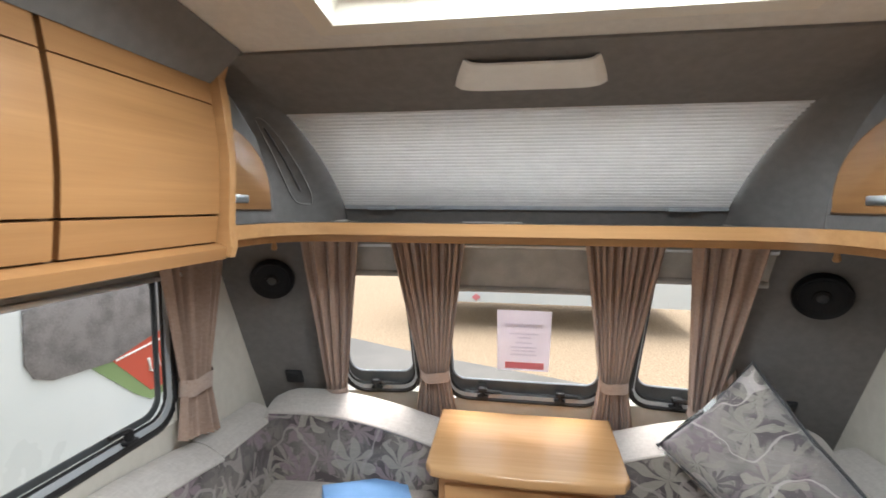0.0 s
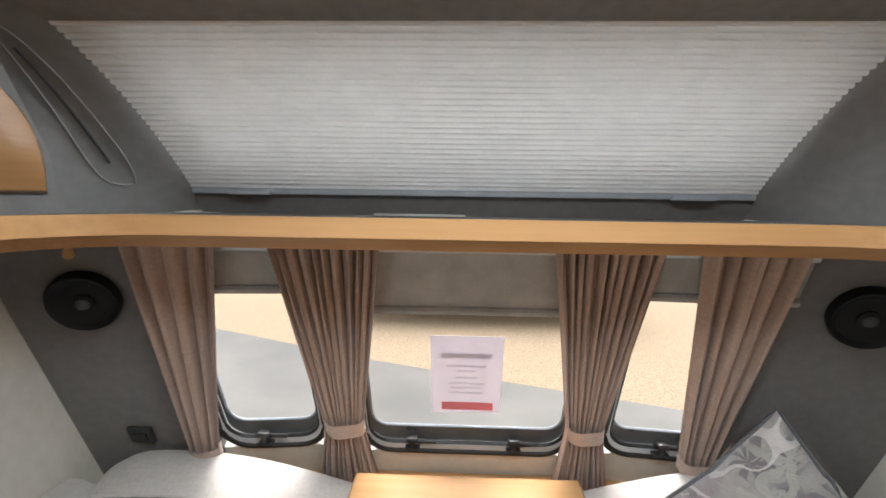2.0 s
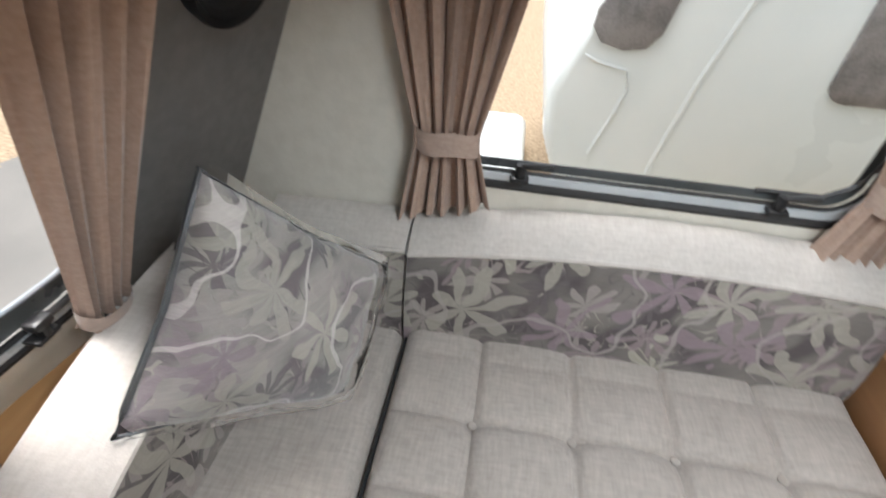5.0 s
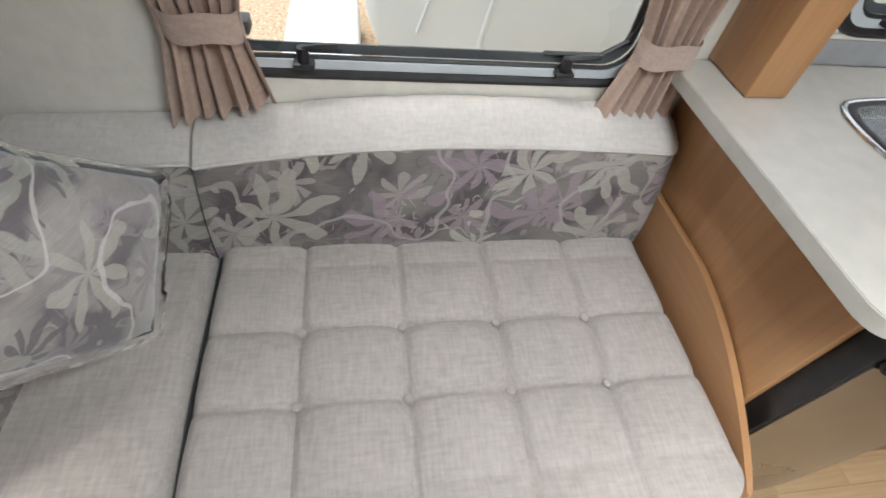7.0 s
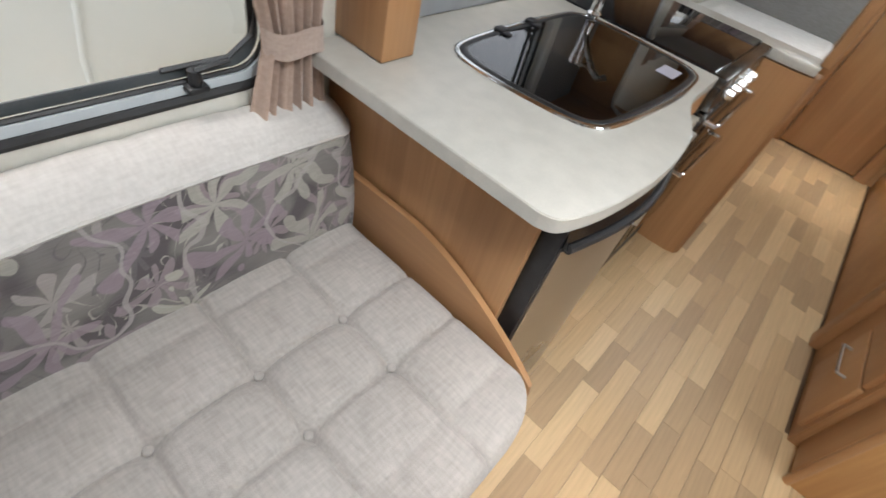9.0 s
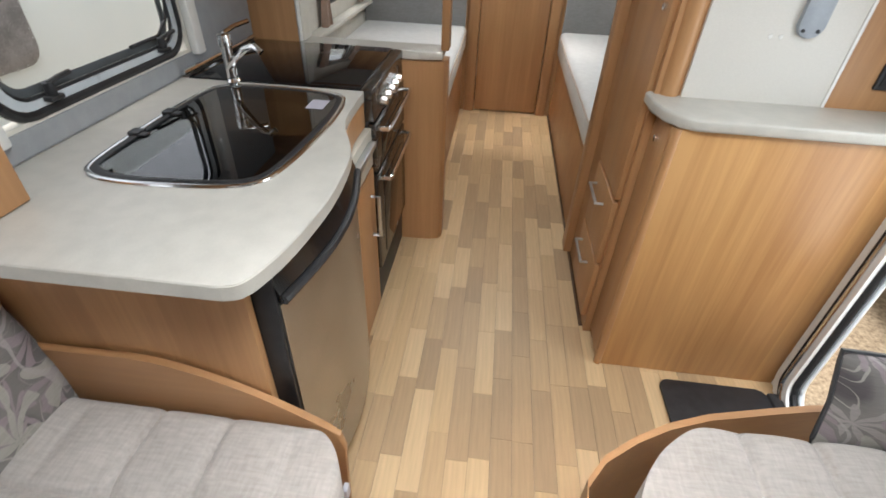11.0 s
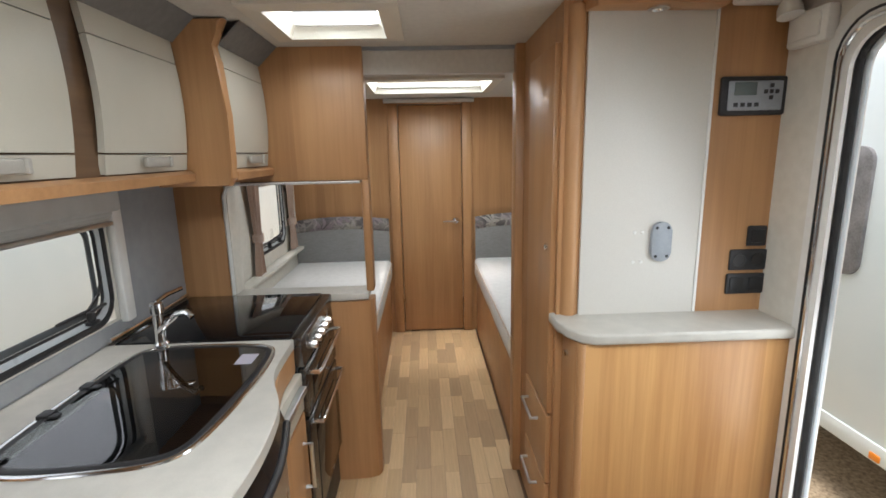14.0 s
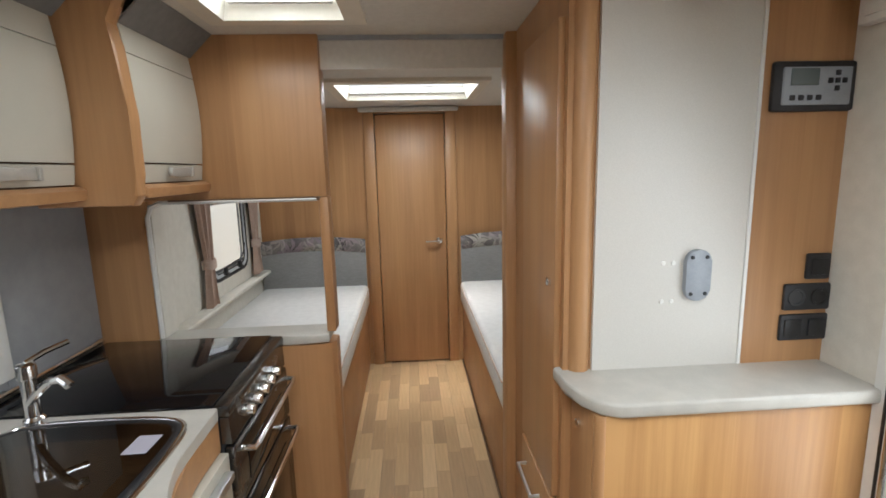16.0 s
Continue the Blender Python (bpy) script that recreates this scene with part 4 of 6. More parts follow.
locker_row("overhead_locker", 1, 0.648, 2.505, 2.885, [(2.51, 2.88)], CREAMDOOR, BEECH_X, 1.425, 1.838, "deeper cream-fronted locker over the hob", "kitchen lockers", 0.05, 0.07)
for s in (-1, 1):
    x = CX + s * 0.692
    # curved end board of the lounge lockers
    bm = nb()
    prism(bm, [(x - s * 0.022, 1.382), (x - s * 0.03, 1.405), (x - s * 0.018, 1.46), (x - s * 0.03, 1.60), (x - s * 0.022, 1.72), (x - s * 0.004, 1.775), (x - s * 0.02, 1.81), (x - s * 0.045, 1.85), (x + s * 0.05, 1.85), (x + s * 0.05, 1.382)], "y", 4.588, 4.612, 0.005)
    solid("locker_end_board", bm, HONEY, "curved honey beech end board of the lockers", "end board", "locker end boards")
    # quarter-round corner locker
    xc = FX + s * 0.775
    c = thing("corner_locker", (xc, 4.72, 1.46), "quarter-round honey beech corner locker door in grey lining", "corner locker", "corner lockers")
    pts = [(4.616, 1.487)] + [(4.616 + 0.328 * math.sin(radians(a)), 1.487 + 0.236 * math.cos(radians(a)) ** 0.72) for a in range(0, 90, 5)] + [(4.945, 1.487)]
    def bent(bm_):
        for v in bm_.verts:
            v.co.x -= s * 0.02 * (v.co.y - 4.616) / 0.329
        return bm_
    d = part("door", bent(prism(nb(), pts, "x", xc - s * 0.006, xc + s * 0.012, 0.003)), HONEY_Y_SHADED, c)
    # Dark tube drawn round the door as its shadow gap.
    part("shadow_edge", bent(tube(nb(), [(xc - s * 0.003, p[0], p[1]) for p in pts], 0.0035, 6, True)), SHADE_JOINT_WOOD, c, "dark outline standing in for the shadow gap")
    bm = nb()
    xo = xc - s * 0.006
    box(bm, min(xo, xo - s * 0.018), max(xo, xo - s * 0.018), 4.74, 4.835, 1.505, 1.528, 0.005)
    hd = part("handle", bm, ALU, d, "flat satin metal handle")
    bm = nb()
    prism(bm, [(4.605, 1.447), (4.605, 1.855), (4.64, 1.85), (4.76, 1.80), (4.89, 1.69), (4.96, 1.56), (4.978, 1.447)], "x", xc + s * 0.001, xc + s * 0.02)
    part("lining", bent(bm), GREY, c, "grey lined surround")
# kitchen pilaster between the lockers
bm = nb()
prism(bm, [(0.575, 1.395), (0.558, 1.42), (0.566, 1.47), (0.556, 1.62), (0.566, 1.78), (0.59, 1.83), (0.57, 1.87), (0.54, 1.905), (0.80, 1.905), (0.80, 1.395)], "y", 2.885, 2.93, 0.008)
solid("locker_pilaster", bm, BEECH, "beech pilaster between the kitchen lockers", "pilaster")
solid("bulkhead_lounge_post", box(nb(), 0.835, XR, 3.78, 3.872, 0.902, 1.41, 0.004), BEECH, "beech upright between kitchen and lounge", "upright", kind="structure")
solid("wall_splashback", box(nb(), XR - 0.008, XR + 0.001, 2.50, 2.885, 0.9, 1.43), GREYWALL, "grey splashback panel behind the hob", "wall", kind="structure")
bm = nb()
box(bm, XR - 0.006, XR + 0.001, 2.885, 3.735, 0.9, 0.955), box(bm, XR - 0.006, XR + 0.001, 2.935, 3.735, 1.36, 1.43)
solid("wall_splash_low", bm, GREYWALL, "grey panel under the kitchen window", "wall", kind="structure")

# front blind over the roof window
rb = thing("roof_window_blind", (CX, 5.0, 1.5), "white pleated blind drawn over the sloping front roof window", "blind")
PLEATS = 31


def pleated(u, v):
    vv = V0 + (V1 - V0) * v
    y, z = on_profile(vv)
    lift = 0.004 + 0.0105 * abs(math.sin(math.pi * v * PLEATS)) ** 0.6
    w = blind_half(v) - 0.004
    return FX + (2 * u - 1) * w, y - lift * 0.7, z - lift * 0.7


part("pleats", sheet(nb(), pleated, 2, PLEATS * 10, 0.001), PLEAT, rb, "fine white pleats", smooth=60)
y, z = on_profile(V1)
part("bottom_rail", box(nb(), FX - 0.583, FX + 0.583, y - 0.02, y - 0.006, z - 0.012, z + 0.006, 0.004), GREYPLAST, rb, "slim pale rail")
for s in (-1, 1):
    part("pull_tab", box(nb(), FX + s * 0.455 - 0.045, FX + s * 0.455 + 0.045, y - 0.034, y - 0.018, z - 0.014, z - 0.004, 0.004), GREYPLAST, rb, "grey pull tab")
bm = nb()
box(bm, -0.28, -0.10, 5.05, 5.06, 1.449, 1.453, 0.001)
solid("shelf_label", bm, BLIND, "thin clear label strip on the grey shelf", "label")

# grooves in the grey side lining
for s in (-1, 1):
    def on_side(u, v, lift):
        x0, y0, z0 = mid_lining(0.5 + 0.5 * s, v)
        a = radians(90) * v
        x1, y1, z1 = FX + s * (0.77 - 0.012 * v), 4.60 + 0.375 * math.sin(a), 1.436 + 0.394 * math.cos(a)
        k = u * u * (3 - 2 * u) * 0.4 + u * 0.6
        return Vector((x0 + (x1 - x0) * u + s * 0.05 * math.sin(math.pi * u) * v - s * lift, y0 + (y1 - y0) * k - lift, z0 + (z1 - z0) * k - lift * 0.5))
    sp = thing("air_vent", on_side(0.5, 0.8, 0), "grey moulded slot vent in the front lining", "vent", "front vents")
    def slot_ring(du, dv):
        out = []
        for k in range(32):
            t = k * math.tau / 32
            cu, cv = math.cos(t), math.sin(t)
            a_, b_ = math.copysign(abs(cu) ** 0.6, cu) * du, math.copysign(abs(cv) ** 0.6, cv) * dv
            out.append(on_side(0.50 + a_ - 0.35 * b_, 0.66 + b_, 0.001))
        return out
    part("rim", tube(nb(), slot_ring(0.15, 0.21), 0.002, 8, True), GREY, sp)
    part("slot", tube(nb(), [on_side(0.56 - 0.13 * k / 6, 0.50 + 0.30 * k / 6, 0.0008) for k in range(7)], 0.0028, 6), BLACK, sp, "dark slot")

# ceiling strip lamp at the front header
lamp = thing("front_lamp", (FX, 4.74, 1.80), "opal white strip lamp on the grey header", "lamp")
bm = nb()
def lamp_shape(u, v):
    y, z = on_profile(0.07 + 0.15 * v)
    k = 0.165 - 0.03 * (1 - v) + 0.004 * math.sin(math.pi * v)
    e = (1 - (2 * u - 1) ** 6) ** 0.5
    return FX + (2 * u - 1) * k, y - 0.006 - 0.008 * e, z - 0.008 - 0.014 * e


sheet(bm, lamp_shape, 24, 6, 0.006)
part("diffuser", bm, WHITEPLAST, lamp, "opal white diffuser")
ys_, zs_ = on_profile(0.225)
part("switch", box(nb(), FX - 0.008, FX + 0.008, ys_ - 0.02, ys_ + 0.006, zs_ - 0.018, zs_ - 0.006, 0.003), BLACK, lamp, "small black switch")


# ---- lounge seating ----
def cushion(bm, x0, x1, y0, y1, z0, z1, r, crown=0.02, nx=14, ny=14, dimples=(), seams=(), corner=None):
    """A padded seat: a rounded slab whose top swells, with button dimples and seams."""
    def edge(a, lo, hi):
        d = min(a - lo, hi - a)
        return 1 - (1 - min(1, d / r)) ** 2 if d < r else 1.0
    def top(u, v):
        x, y = x0 + (x1 - x0) * u, y0 + (y1 - y0) * v
        if corner:
            side, rc = corner
            q = 1 - min(1, (y - y0) / rc)
            cut = rc * 0.8 * (1 - math.sqrt(1 - q * q))
            x = (x0 + cut + (x1 - x0 - cut) * u) if side > 0 else (x0 + (x1 - cut - x0) * u)
        e = math.sqrt(max(0, edge(x, x0, x1) * edge(y, y0, y1)))
        h = z1 - r * (1 - e) + crown * math.sin(math.pi * u) * math.sin(math.pi * v)
        if dimples:
            h += 0.011 * (abs(math.sin(math.pi * (x - dimples[0][0]) / 0.153)) * abs(math.sin(math.pi * (y - dimples[0][1]) / 0.203))) ** 0.5
        for (bx, by) in dimples:
            h -= 0.017 * math.exp(-((x - bx) ** 2 + (y - by) ** 2) / 0.0009)
        for ax, c in seams:
            h -= 0.008 * math.exp(-((x if ax == "x" else y) - c) ** 2 / 0.00006)
        return x, y, h
    G = [[bm.verts.new(top(i / nx, j / ny)) for j in range(ny + 1)] for i in range(nx + 1)]
    for i in range(nx):
        for j in range(ny):
            bm.faces.new((G[i][j], G[i + 1][j], G[i + 1][j + 1], G[i][j + 1]))
    rim = [G[i][0] for i in range(nx + 1)] + [G[nx][j] for j in range(1, ny + 1)] + [G[i][ny] for i in range(nx - 1, -1, -1)] + [G[0][j] for j in range(ny - 1, 0, -1)]
    low = [bm.verts.new((v.co.x, v.co.y, z0)) for v in rim]
    n = len(rim)
    for i in range(n):
        bm.faces.new((rim[i], low[i], low[(i + 1) % n], rim[(i + 1) % n]))
    bm.faces.new(low)
    return bm


BY = [4.124, 4.327, 4.530, 4.733]
for s in (-1, 1):
    def sx(x):
        return x if s > 0 else 2 * CX - x
    def box_s(bm, xa, xb, *a):
        return box(bm, min(sx(xa), sx(xb)), max(sx(xa), sx(xb)), *a)
    ya = 3.93 if s > 0 else 3.64
    side = "lounge bench"
    b = solid("bench", box_s(nb(), 0.27 if s > 0 else 0.30, 0.98, 3.916 if s > 0 else 3.93, 5.28, 0.0, 0.355, 0.004), BEECH, "beech storage bench under the lounge seat cushions", "bench", "benches")
    sc = thing("seat_cushion", (sx(0.5), 4.4, 0.36), "grey buttoned bench seat cushion with piped edges", "seat cushion", "bench seats")
    bx = [sx(0.612), sx(0.459)]
    body = part("pad", cushion(nb(), min(sx(0.187), sx(0.86)), max(sx(0.187), sx(0.86)), 3.918 if s > 0 else 3.80, 4.915, 0.357, 0.497, 0.035, 0.004, 120, 180,
                               [(x, y) for x in bx for y in BY], [("x", bx[0]), ("x", bx[1])] + [("y", y) for y in BY], (s, 0.17 if s > 0 else 0.34)), SEAT, sc, smooth=60)
    for x in bx:
        for y in BY:
            part("button", lathe(nb(), [(0.002, 0.006), (0.007, 0.0055), (0.0095, 0.003), (0.009, 0.0)], pose(x, y, 0.478), 12), SEAT, body, "cloth-covered button")
    part("piping", tube(nb(), [(sx(0.23), 4.917, 0.455), (sx(0.5), 4.918, 0.473), (sx(0.82), 4.918, 0.468)], 0.004, 6), DARKPLAST, sc, "dark grey piping")
    cc = thing("corner_cushion", (sx(0.6), 5.08, 0.36), "plain grey front corner seat cushion", "seat cushion", "corner seats")
    part("pad", cushion(nb(), min(sx(0.215), sx(0.99)), max(sx(0.215), sx(0.99)), 4.922, 5.27, 0.355, 0.478, 0.035, 0.006, 24, 14, (), [("y", 5.06)]), SEAT, cc, smooth=60)
    # side backrest: printed face, pale domed top
    bk = thing("backrest_cushion", (sx(0.88), 4.4, 0.45), "bench backrest with floral front and pale quilted top", "backrest", "bench backrests")
    yb_ = 3.886 if s > 0 else ya
    def crest(y):
        return 0.757 - (0.055 if y > 4.35 else 0.03) * ((y - 4.35) / 0.56) ** 2
    def face(u, v):
        y = yb_ + (4.925 - yb_) * u
        end = 0.05 * max(0.0, 1 - (y - yb_) / 0.05) ** 2
        return sx(0.822 + end + 0.04 * v - 0.016 * math.sin(math.pi * v)), y, 0.44 + (crest(y) - 0.44) * v
    part("front_panel", sheet(nb(), face, 40, 10, -0.05 * s), FLORAL, bk, "floral printed front")
    def topf(u, v):
        y = yb_ + (4.925 - yb_) * u
        end = 0.05 * max(0.0, 1 - (y - yb_) / 0.05) ** 2
        x = 0.856 + end + (0.122 - end) * v
        tuft = sum(0.004 * math.exp(-((y - c) / 0.012) ** 2) for c in BY)
        return sx(x), y, crest(y) - 0.006 + (0.052 - 0.5 * end) * math.sin(radians(8 + 100 * v)) - tuft
    part("top_panel", sheet(nb(), topf, 90, 12, -0.05 * s), PALE, bk, "pale quilted top")
    part("piping", tube(nb(), [face(k / 20, 1.0) for k in range(21)], 0.006, 6), PALE, bk, "pale piping")
    part("end_cap", prism(nb(), [(sx(0.874), 0.44), (sx(0.912), crest(yb_) - 0.01), (sx(0.93), crest(yb_) + 0.01), (sx(0.978), crest(yb_) + 0.02), (sx(0.978), 0.44)], "y", yb_ + 0.002, yb_ + 0.03, 0.006), FLORAL, bk)
    # front backrest beside the chest
    fb = thing("front_backrest_cushion", (sx(0.55), 5.3, 0.45), "front backrest cushion with floral face and pale sloping top", "backrest", "front backrests")
    def ff(u, v):
        x = 0.225 + 0.64 * u
        h = 0.19 + 0.10 * math.sin(radians(90 * min(1, u / 0.8)))
        return sx(x), 5.235 - 0.03 * (1 - v) - 0.03 * u * u, 0.44 + h * v
    part("front_panel", sheet(nb(), ff, 16, 8, 0.05 * s), FLORAL, fb, "floral printed front")
    def ft(u, v):
        x = 0.22 + 0.67 * u
        h = 0.19 + 0.10 * math.sin(radians(90 * min(1, u / 0.8)))
        return sx(x), 5.232 - 0.03 * u * u + 0.15 * v, 0.438 + h + 0.045 * math.sin(radians(10 + 110 * v)) - 0.03 * max(0.0, (u - 0.86) / 0.14) ** 2
    part("top_panel", sheet(nb(), ft, 18, 8, 0.05 * s), PALE, fb, "pale quilted top")
    part("piping", tube(nb(), [ff(k / 12, 1.0) for k in range(13)], 0.006, 6), PALE, fb, "pale piping")

    cb = thing("corner_backrest_cushion", (sx(0.9), 5.08, 0.45), "corner backrest with floral front and pale plain top", "backrest", "corner backrests")
    def cf(u, v):
        y = 4.932 + 0.335 * u
        return sx(0.83 + 0.04 * v - 0.012 * math.sin(math.pi * v)), y, 0.44 + (0.262 - 0.012 * u) * v
    part("front_panel", sheet(nb(), cf, 14, 8, -0.04 * s), FLORAL, cb, "floral printed front")
    def ct(u, v):
        y = 4.932 + 0.335 * u
        return sx(0.866 + 0.112 * v), y, 0.696 - 0.012 * u + 0.05 * math.sin(radians(8 + 90 * v))
    part("top_panel", sheet(nb(), ct, 14, 10, -0.04 * s), PALE, cb, "pale plain top")
    part("piping", tube(nb(), [cf(k / 12, 1.0) for k in range(13)], 0.006, 6), PALE, cb, "pale piping")

# curved beech bench end on the kitchen side
pts = [(0.97, 0.0), (0.97, 0.628)] + [(0.66 - 0.425 * k / 14, 0.630 - 0.18 * (k / 14) ** 1.75) for k in range(15)] + [(0.228, 0.40), (0.24, 0.0)]
eb = solid("bench_end_board", prism(nb(), pts, "y", 3.897, 3.913, 0.006), BEECH_X, "curved beech end board of the lounge bench", "end board")
def end_line(off):
    return [(-1.12, 3.655 - off), (-0.98, 3.665 - off), (-0.865, 3.682 - off), (-0.77, 3.703 - off), (-0.60, 3.745 - off), (-0.50, 3.783 - off), (-0.418, 3.828 - off), (-0.34, 3.885 - off), (-0.295, 3.945 - off), (-0.28, 4.05 - off)]


solid("bench_end_board", band(nb(), end_line(0.0), end_line(0.018), 0.0, 0.435), BEECH_X, "curved beech end board of the bench by the door", "end board")

# chest of drawers between the front backrests
ch = thing("chest_of_drawers", (-0.08, 5.12, 0.0), "honey beech chest of drawers between the front seats", "chest of drawers")
part("body", box(nb(), -0.335, 0.175, 4.96, 5.34, 0.0, 0.70, 0.004), BEECH_X, ch)
part("top", prism(nb(), [(-0.385, 5.345), (-0.375, 4.965), (-0.355, 4.935), (-0.31, 4.925), (-0.08, 4.915), (0.15, 4.925), (0.195, 4.935), (0.215, 4.965), (0.225, 5.345)], "z", 0.70, 0.732, 0.008, 3), TABLETOP, ch, "honey beech top with rounded front corners")
for z0, z1 in ((0.50, 0.675), (0.30, 0.485), (0.08, 0.285)):
    d = part("drawer", box(nb(), -0.315, 0.155, 4.945, 4.962, z0, z1, 0.005), HONEY, ch)
    part("handle", tube(nb(), [(-0.14, 4.947, z1 - 0.05), (-0.14, 4.925, z1 - 0.05), (-0.02, 4.925, z1 - 0.05), (-0.02, 4.947, z1 - 0.05)], 0.006, 6), ALU, d, "satin metal handle")
# beech ledge below the front windows
solid("ledge_front", prism(nb(), [(-0.87, 5.36), (-0.5, 5.37), (0.34, 5.37), (0.71, 5.36), (0.71, 5.47), (0.34, 5.53), (-0.5, 5.53), (-0.87, 5.47)], "z", 0.60, 0.625, 0.004), HONEY, "grooved beech ledge below the front windows", "ledge", kind="structure")


# ---- curtains ----
def curtain(name, top, tie, foot, waist, folds, label, group, tie_label="taupe tieback band"):
    """top, foot: (left, right) ends as places; tie: the two ends of the gathered waist. Folds run from top to foot."""
    t = thing(name, (Vector(foot[0]) + Vector(foot[1])) / 2, label, "curtain", group)
    T, W, F = [[Vector(p) for p in ends] for ends in (top, tie, foot)]
    nrm = (T[1] - T[0]).cross(W[0] - T[0]).normalized()
    ph = random.uniform(0, 6)
    def fn(u, v):
        if v < waist:
            k = v / waist
            ks = k ** 1.35
            a, b = T[0].lerp(W[0], k), T[1].lerp(W[1], k)
            a = a.lerp(T[0] + (W[0] - T[0]) * ks, 0.0)
            amp = 0.016 * (1 - 0.35 * k)
        else:
            k = (v - waist) / (1 - waist)
            a, b = W[0].lerp(F[0], k ** 0.8), W[1].lerp(F[1], k ** 0.8)
            amp = 0.011 + 0.008 * k
        uu = u + 0.018 * math.sin(u * 17 + ph + v * 1.5)
        w = math.sin(uu * folds * math.tau + ph) + 0.35 * math.sin(uu * folds * 2.3 * math.tau + ph * 2 + v)
        return a.lerp(b, u) + nrm * amp * w
    part("drape", sheet(nb(), fn, int(folds * 12), 24, 0.002), CURTAIN, t, smooth=60)
    c = (W[0] + W[1]) / 2
    ax = (W[1] - W[0]) / 2
    up = (T[0] - F[0]).normalized()
    bm = nb()
    rows = []
    for h in (-0.026, 0.026):
        rows.append([bm.verts.new(c + ax * 1.06 * math.cos(k * math.tau / 24) + nrm * 0.034 * math.sin(k * math.tau / 24) + up * (h + 0.004 * math.cos(k))) for k in range(24)])
    for k in range(24):
        bm.faces.new((rows[0][k], rows[0][(k + 1) % 24], rows[1][(k + 1) % 24], rows[1][k]))
    part("tieback", bm, TIE, t, tie_label)
    return t


def on_front(x, z, off=-0.035):
    return (x, front_y(x, z) + off, z)


for xs_, tie_, foot_, f in (((-0.812, -0.622), (-0.845, -0.77), (-0.858, -0.765), 4), ((-0.525, -0.278), (-0.47, -0.366), (-0.514, -0.337), 10),
                            ((0.092, 0.328), (0.189, 0.287), (0.178, 0.336), 10), ((0.396, 0.602), (0.50, 0.588), (0.50, 0.60), 5)):
    outer = f < 6
    zt_, zf_ = (0.775, 0.75) if outer else (0.862, 0.63)
    curtain("curtain", [on_front(x, 1.405, -0.06) for x in xs_], [on_front(x, zt_, -0.06) for x in tie_], [on_front(x, zf_, -0.06) for x in foot_], 0.95 if outer else 0.72, f,
            "brown pleated curtain gathered beside the front windows", "front curtains")
for s in (-1, 1):
    x = (XR - 0.035) if s > 0 else (XL + 0.035)
    f = 0.0 if s > 0 else 0.07
    curtain("curtain", [(x - s * 0.02, 5.01 + f, 1.40), (x - s * 0.02, 4.70 + f, 1.40)], [(x, 4.925 + f, 0.945), (x, 4.80 + f, 0.945)], [(x, 4.96 + f, 0.745), (x - s * 0.01, 4.76 + f, 0.80)], 0.74, 6,
            "brown pleated curtain tied back at the side window", "side curtains")
    curtain("curtain", [(x - s * 0.02, 4.16, 1.40), (x - s * 0.02, 3.9, 1.40)], [(x, 4.06, 0.93), (x, 3.935, 0.93)], [(x - s * 0.01, 4.11, 0.765), (x, 3.92, 0.75)], 0.74, 6,
            "brown pleated curtain tied back at the side window", "side curtains")


# ---- kitchen ----
kit = thing("kitchen_worktop", (0.65, 3.5, 0.87), "pale stone-look laminate worktop with curved front edge", "worktop")
WT = [(XR - 0.01, 3.962), (0.372, 3.958), (0.345, 3.950), (0.328, 3.922), (0.304, 3.835), (0.288, 3.69), (0.288, 3.60), (0.294, 3.516), (0.304, 3.45), (0.323, 3.396), (0.347, 3.345), (0.362, 3.305), (0.379, 3.24), (0.383, 3.03), (XR - 0.01, 3.03)]
SINK = [(0.840, 3.630), (0.800, 3.676), (0.72, 3.690), (0.60, 3.684), (0.49, 3.668), (0.445, 3.640), (0.425, 3.59), (0.408, 3.45), (0.400, 3.30), (0.408, 3.15), (0.425, 3.10), (0.47, 3.072), (0.60, 3.062), (0.76, 3.066), (0.815, 3.085), (0.838, 3.13), (0.846, 3.3)]


def softened(pts, closed):
    """Rounds an outline by cutting its corners twice; the ends of an open one stay."""
    for _ in range(2):
        n = len(pts)
        out = [] if closed else [pts[0]]
        for i in range(n if closed else n - 1):
            a, b = Vector(pts[i]), Vector(pts[(i + 1) % n])
            out += [tuple(a.lerp(b, 0.25)), tuple(a.lerp(b, 0.75))]
        pts = out if closed else out + [pts[-1]]
    return pts


WT = WT[:1] + softened(WT[1:-1], False) + WT[-1:]
SINK = softened(SINK, True)


def inset(pts, d):
    c = Vector((sum(p[0] for p in pts) / len(pts), sum(p[1] for p in pts) / len(pts)))
    return [tuple(Vector(p) + (c - Vector(p)).normalized() * d) for p in pts]


def slab_with_hole(bm, outer, hole, z0, z1):
    """A flat slab with a hole, filled between the two outlines."""
    for z, flip in ((z0, True), (z1, False)):
        es = []
        for line in (outer, hole):
            vs = [bm.verts.new((p[0], p[1], z)) for p in line]
            es += [bm.edges.new((vs[i], vs[(i + 1) % len(vs)])) for i in range(len(vs))]
        bmesh.ops.triangle_fill(bm, edges=es, use_beauty=True)
    for line in (outer, hole):
        n = len(line)
        V = [[bm.verts.new((p[0], p[1], z)) for p in line] for z in (z0, z1)]
        for i in range(n):
            bm.faces.new((V[0][i], V[0][(i + 1) % n], V[1][(i + 1) % n], V[1][i]))
    bmesh.ops.remove_doubles(bm, verts=bm.verts[:], dist=0.0001)
    return bm


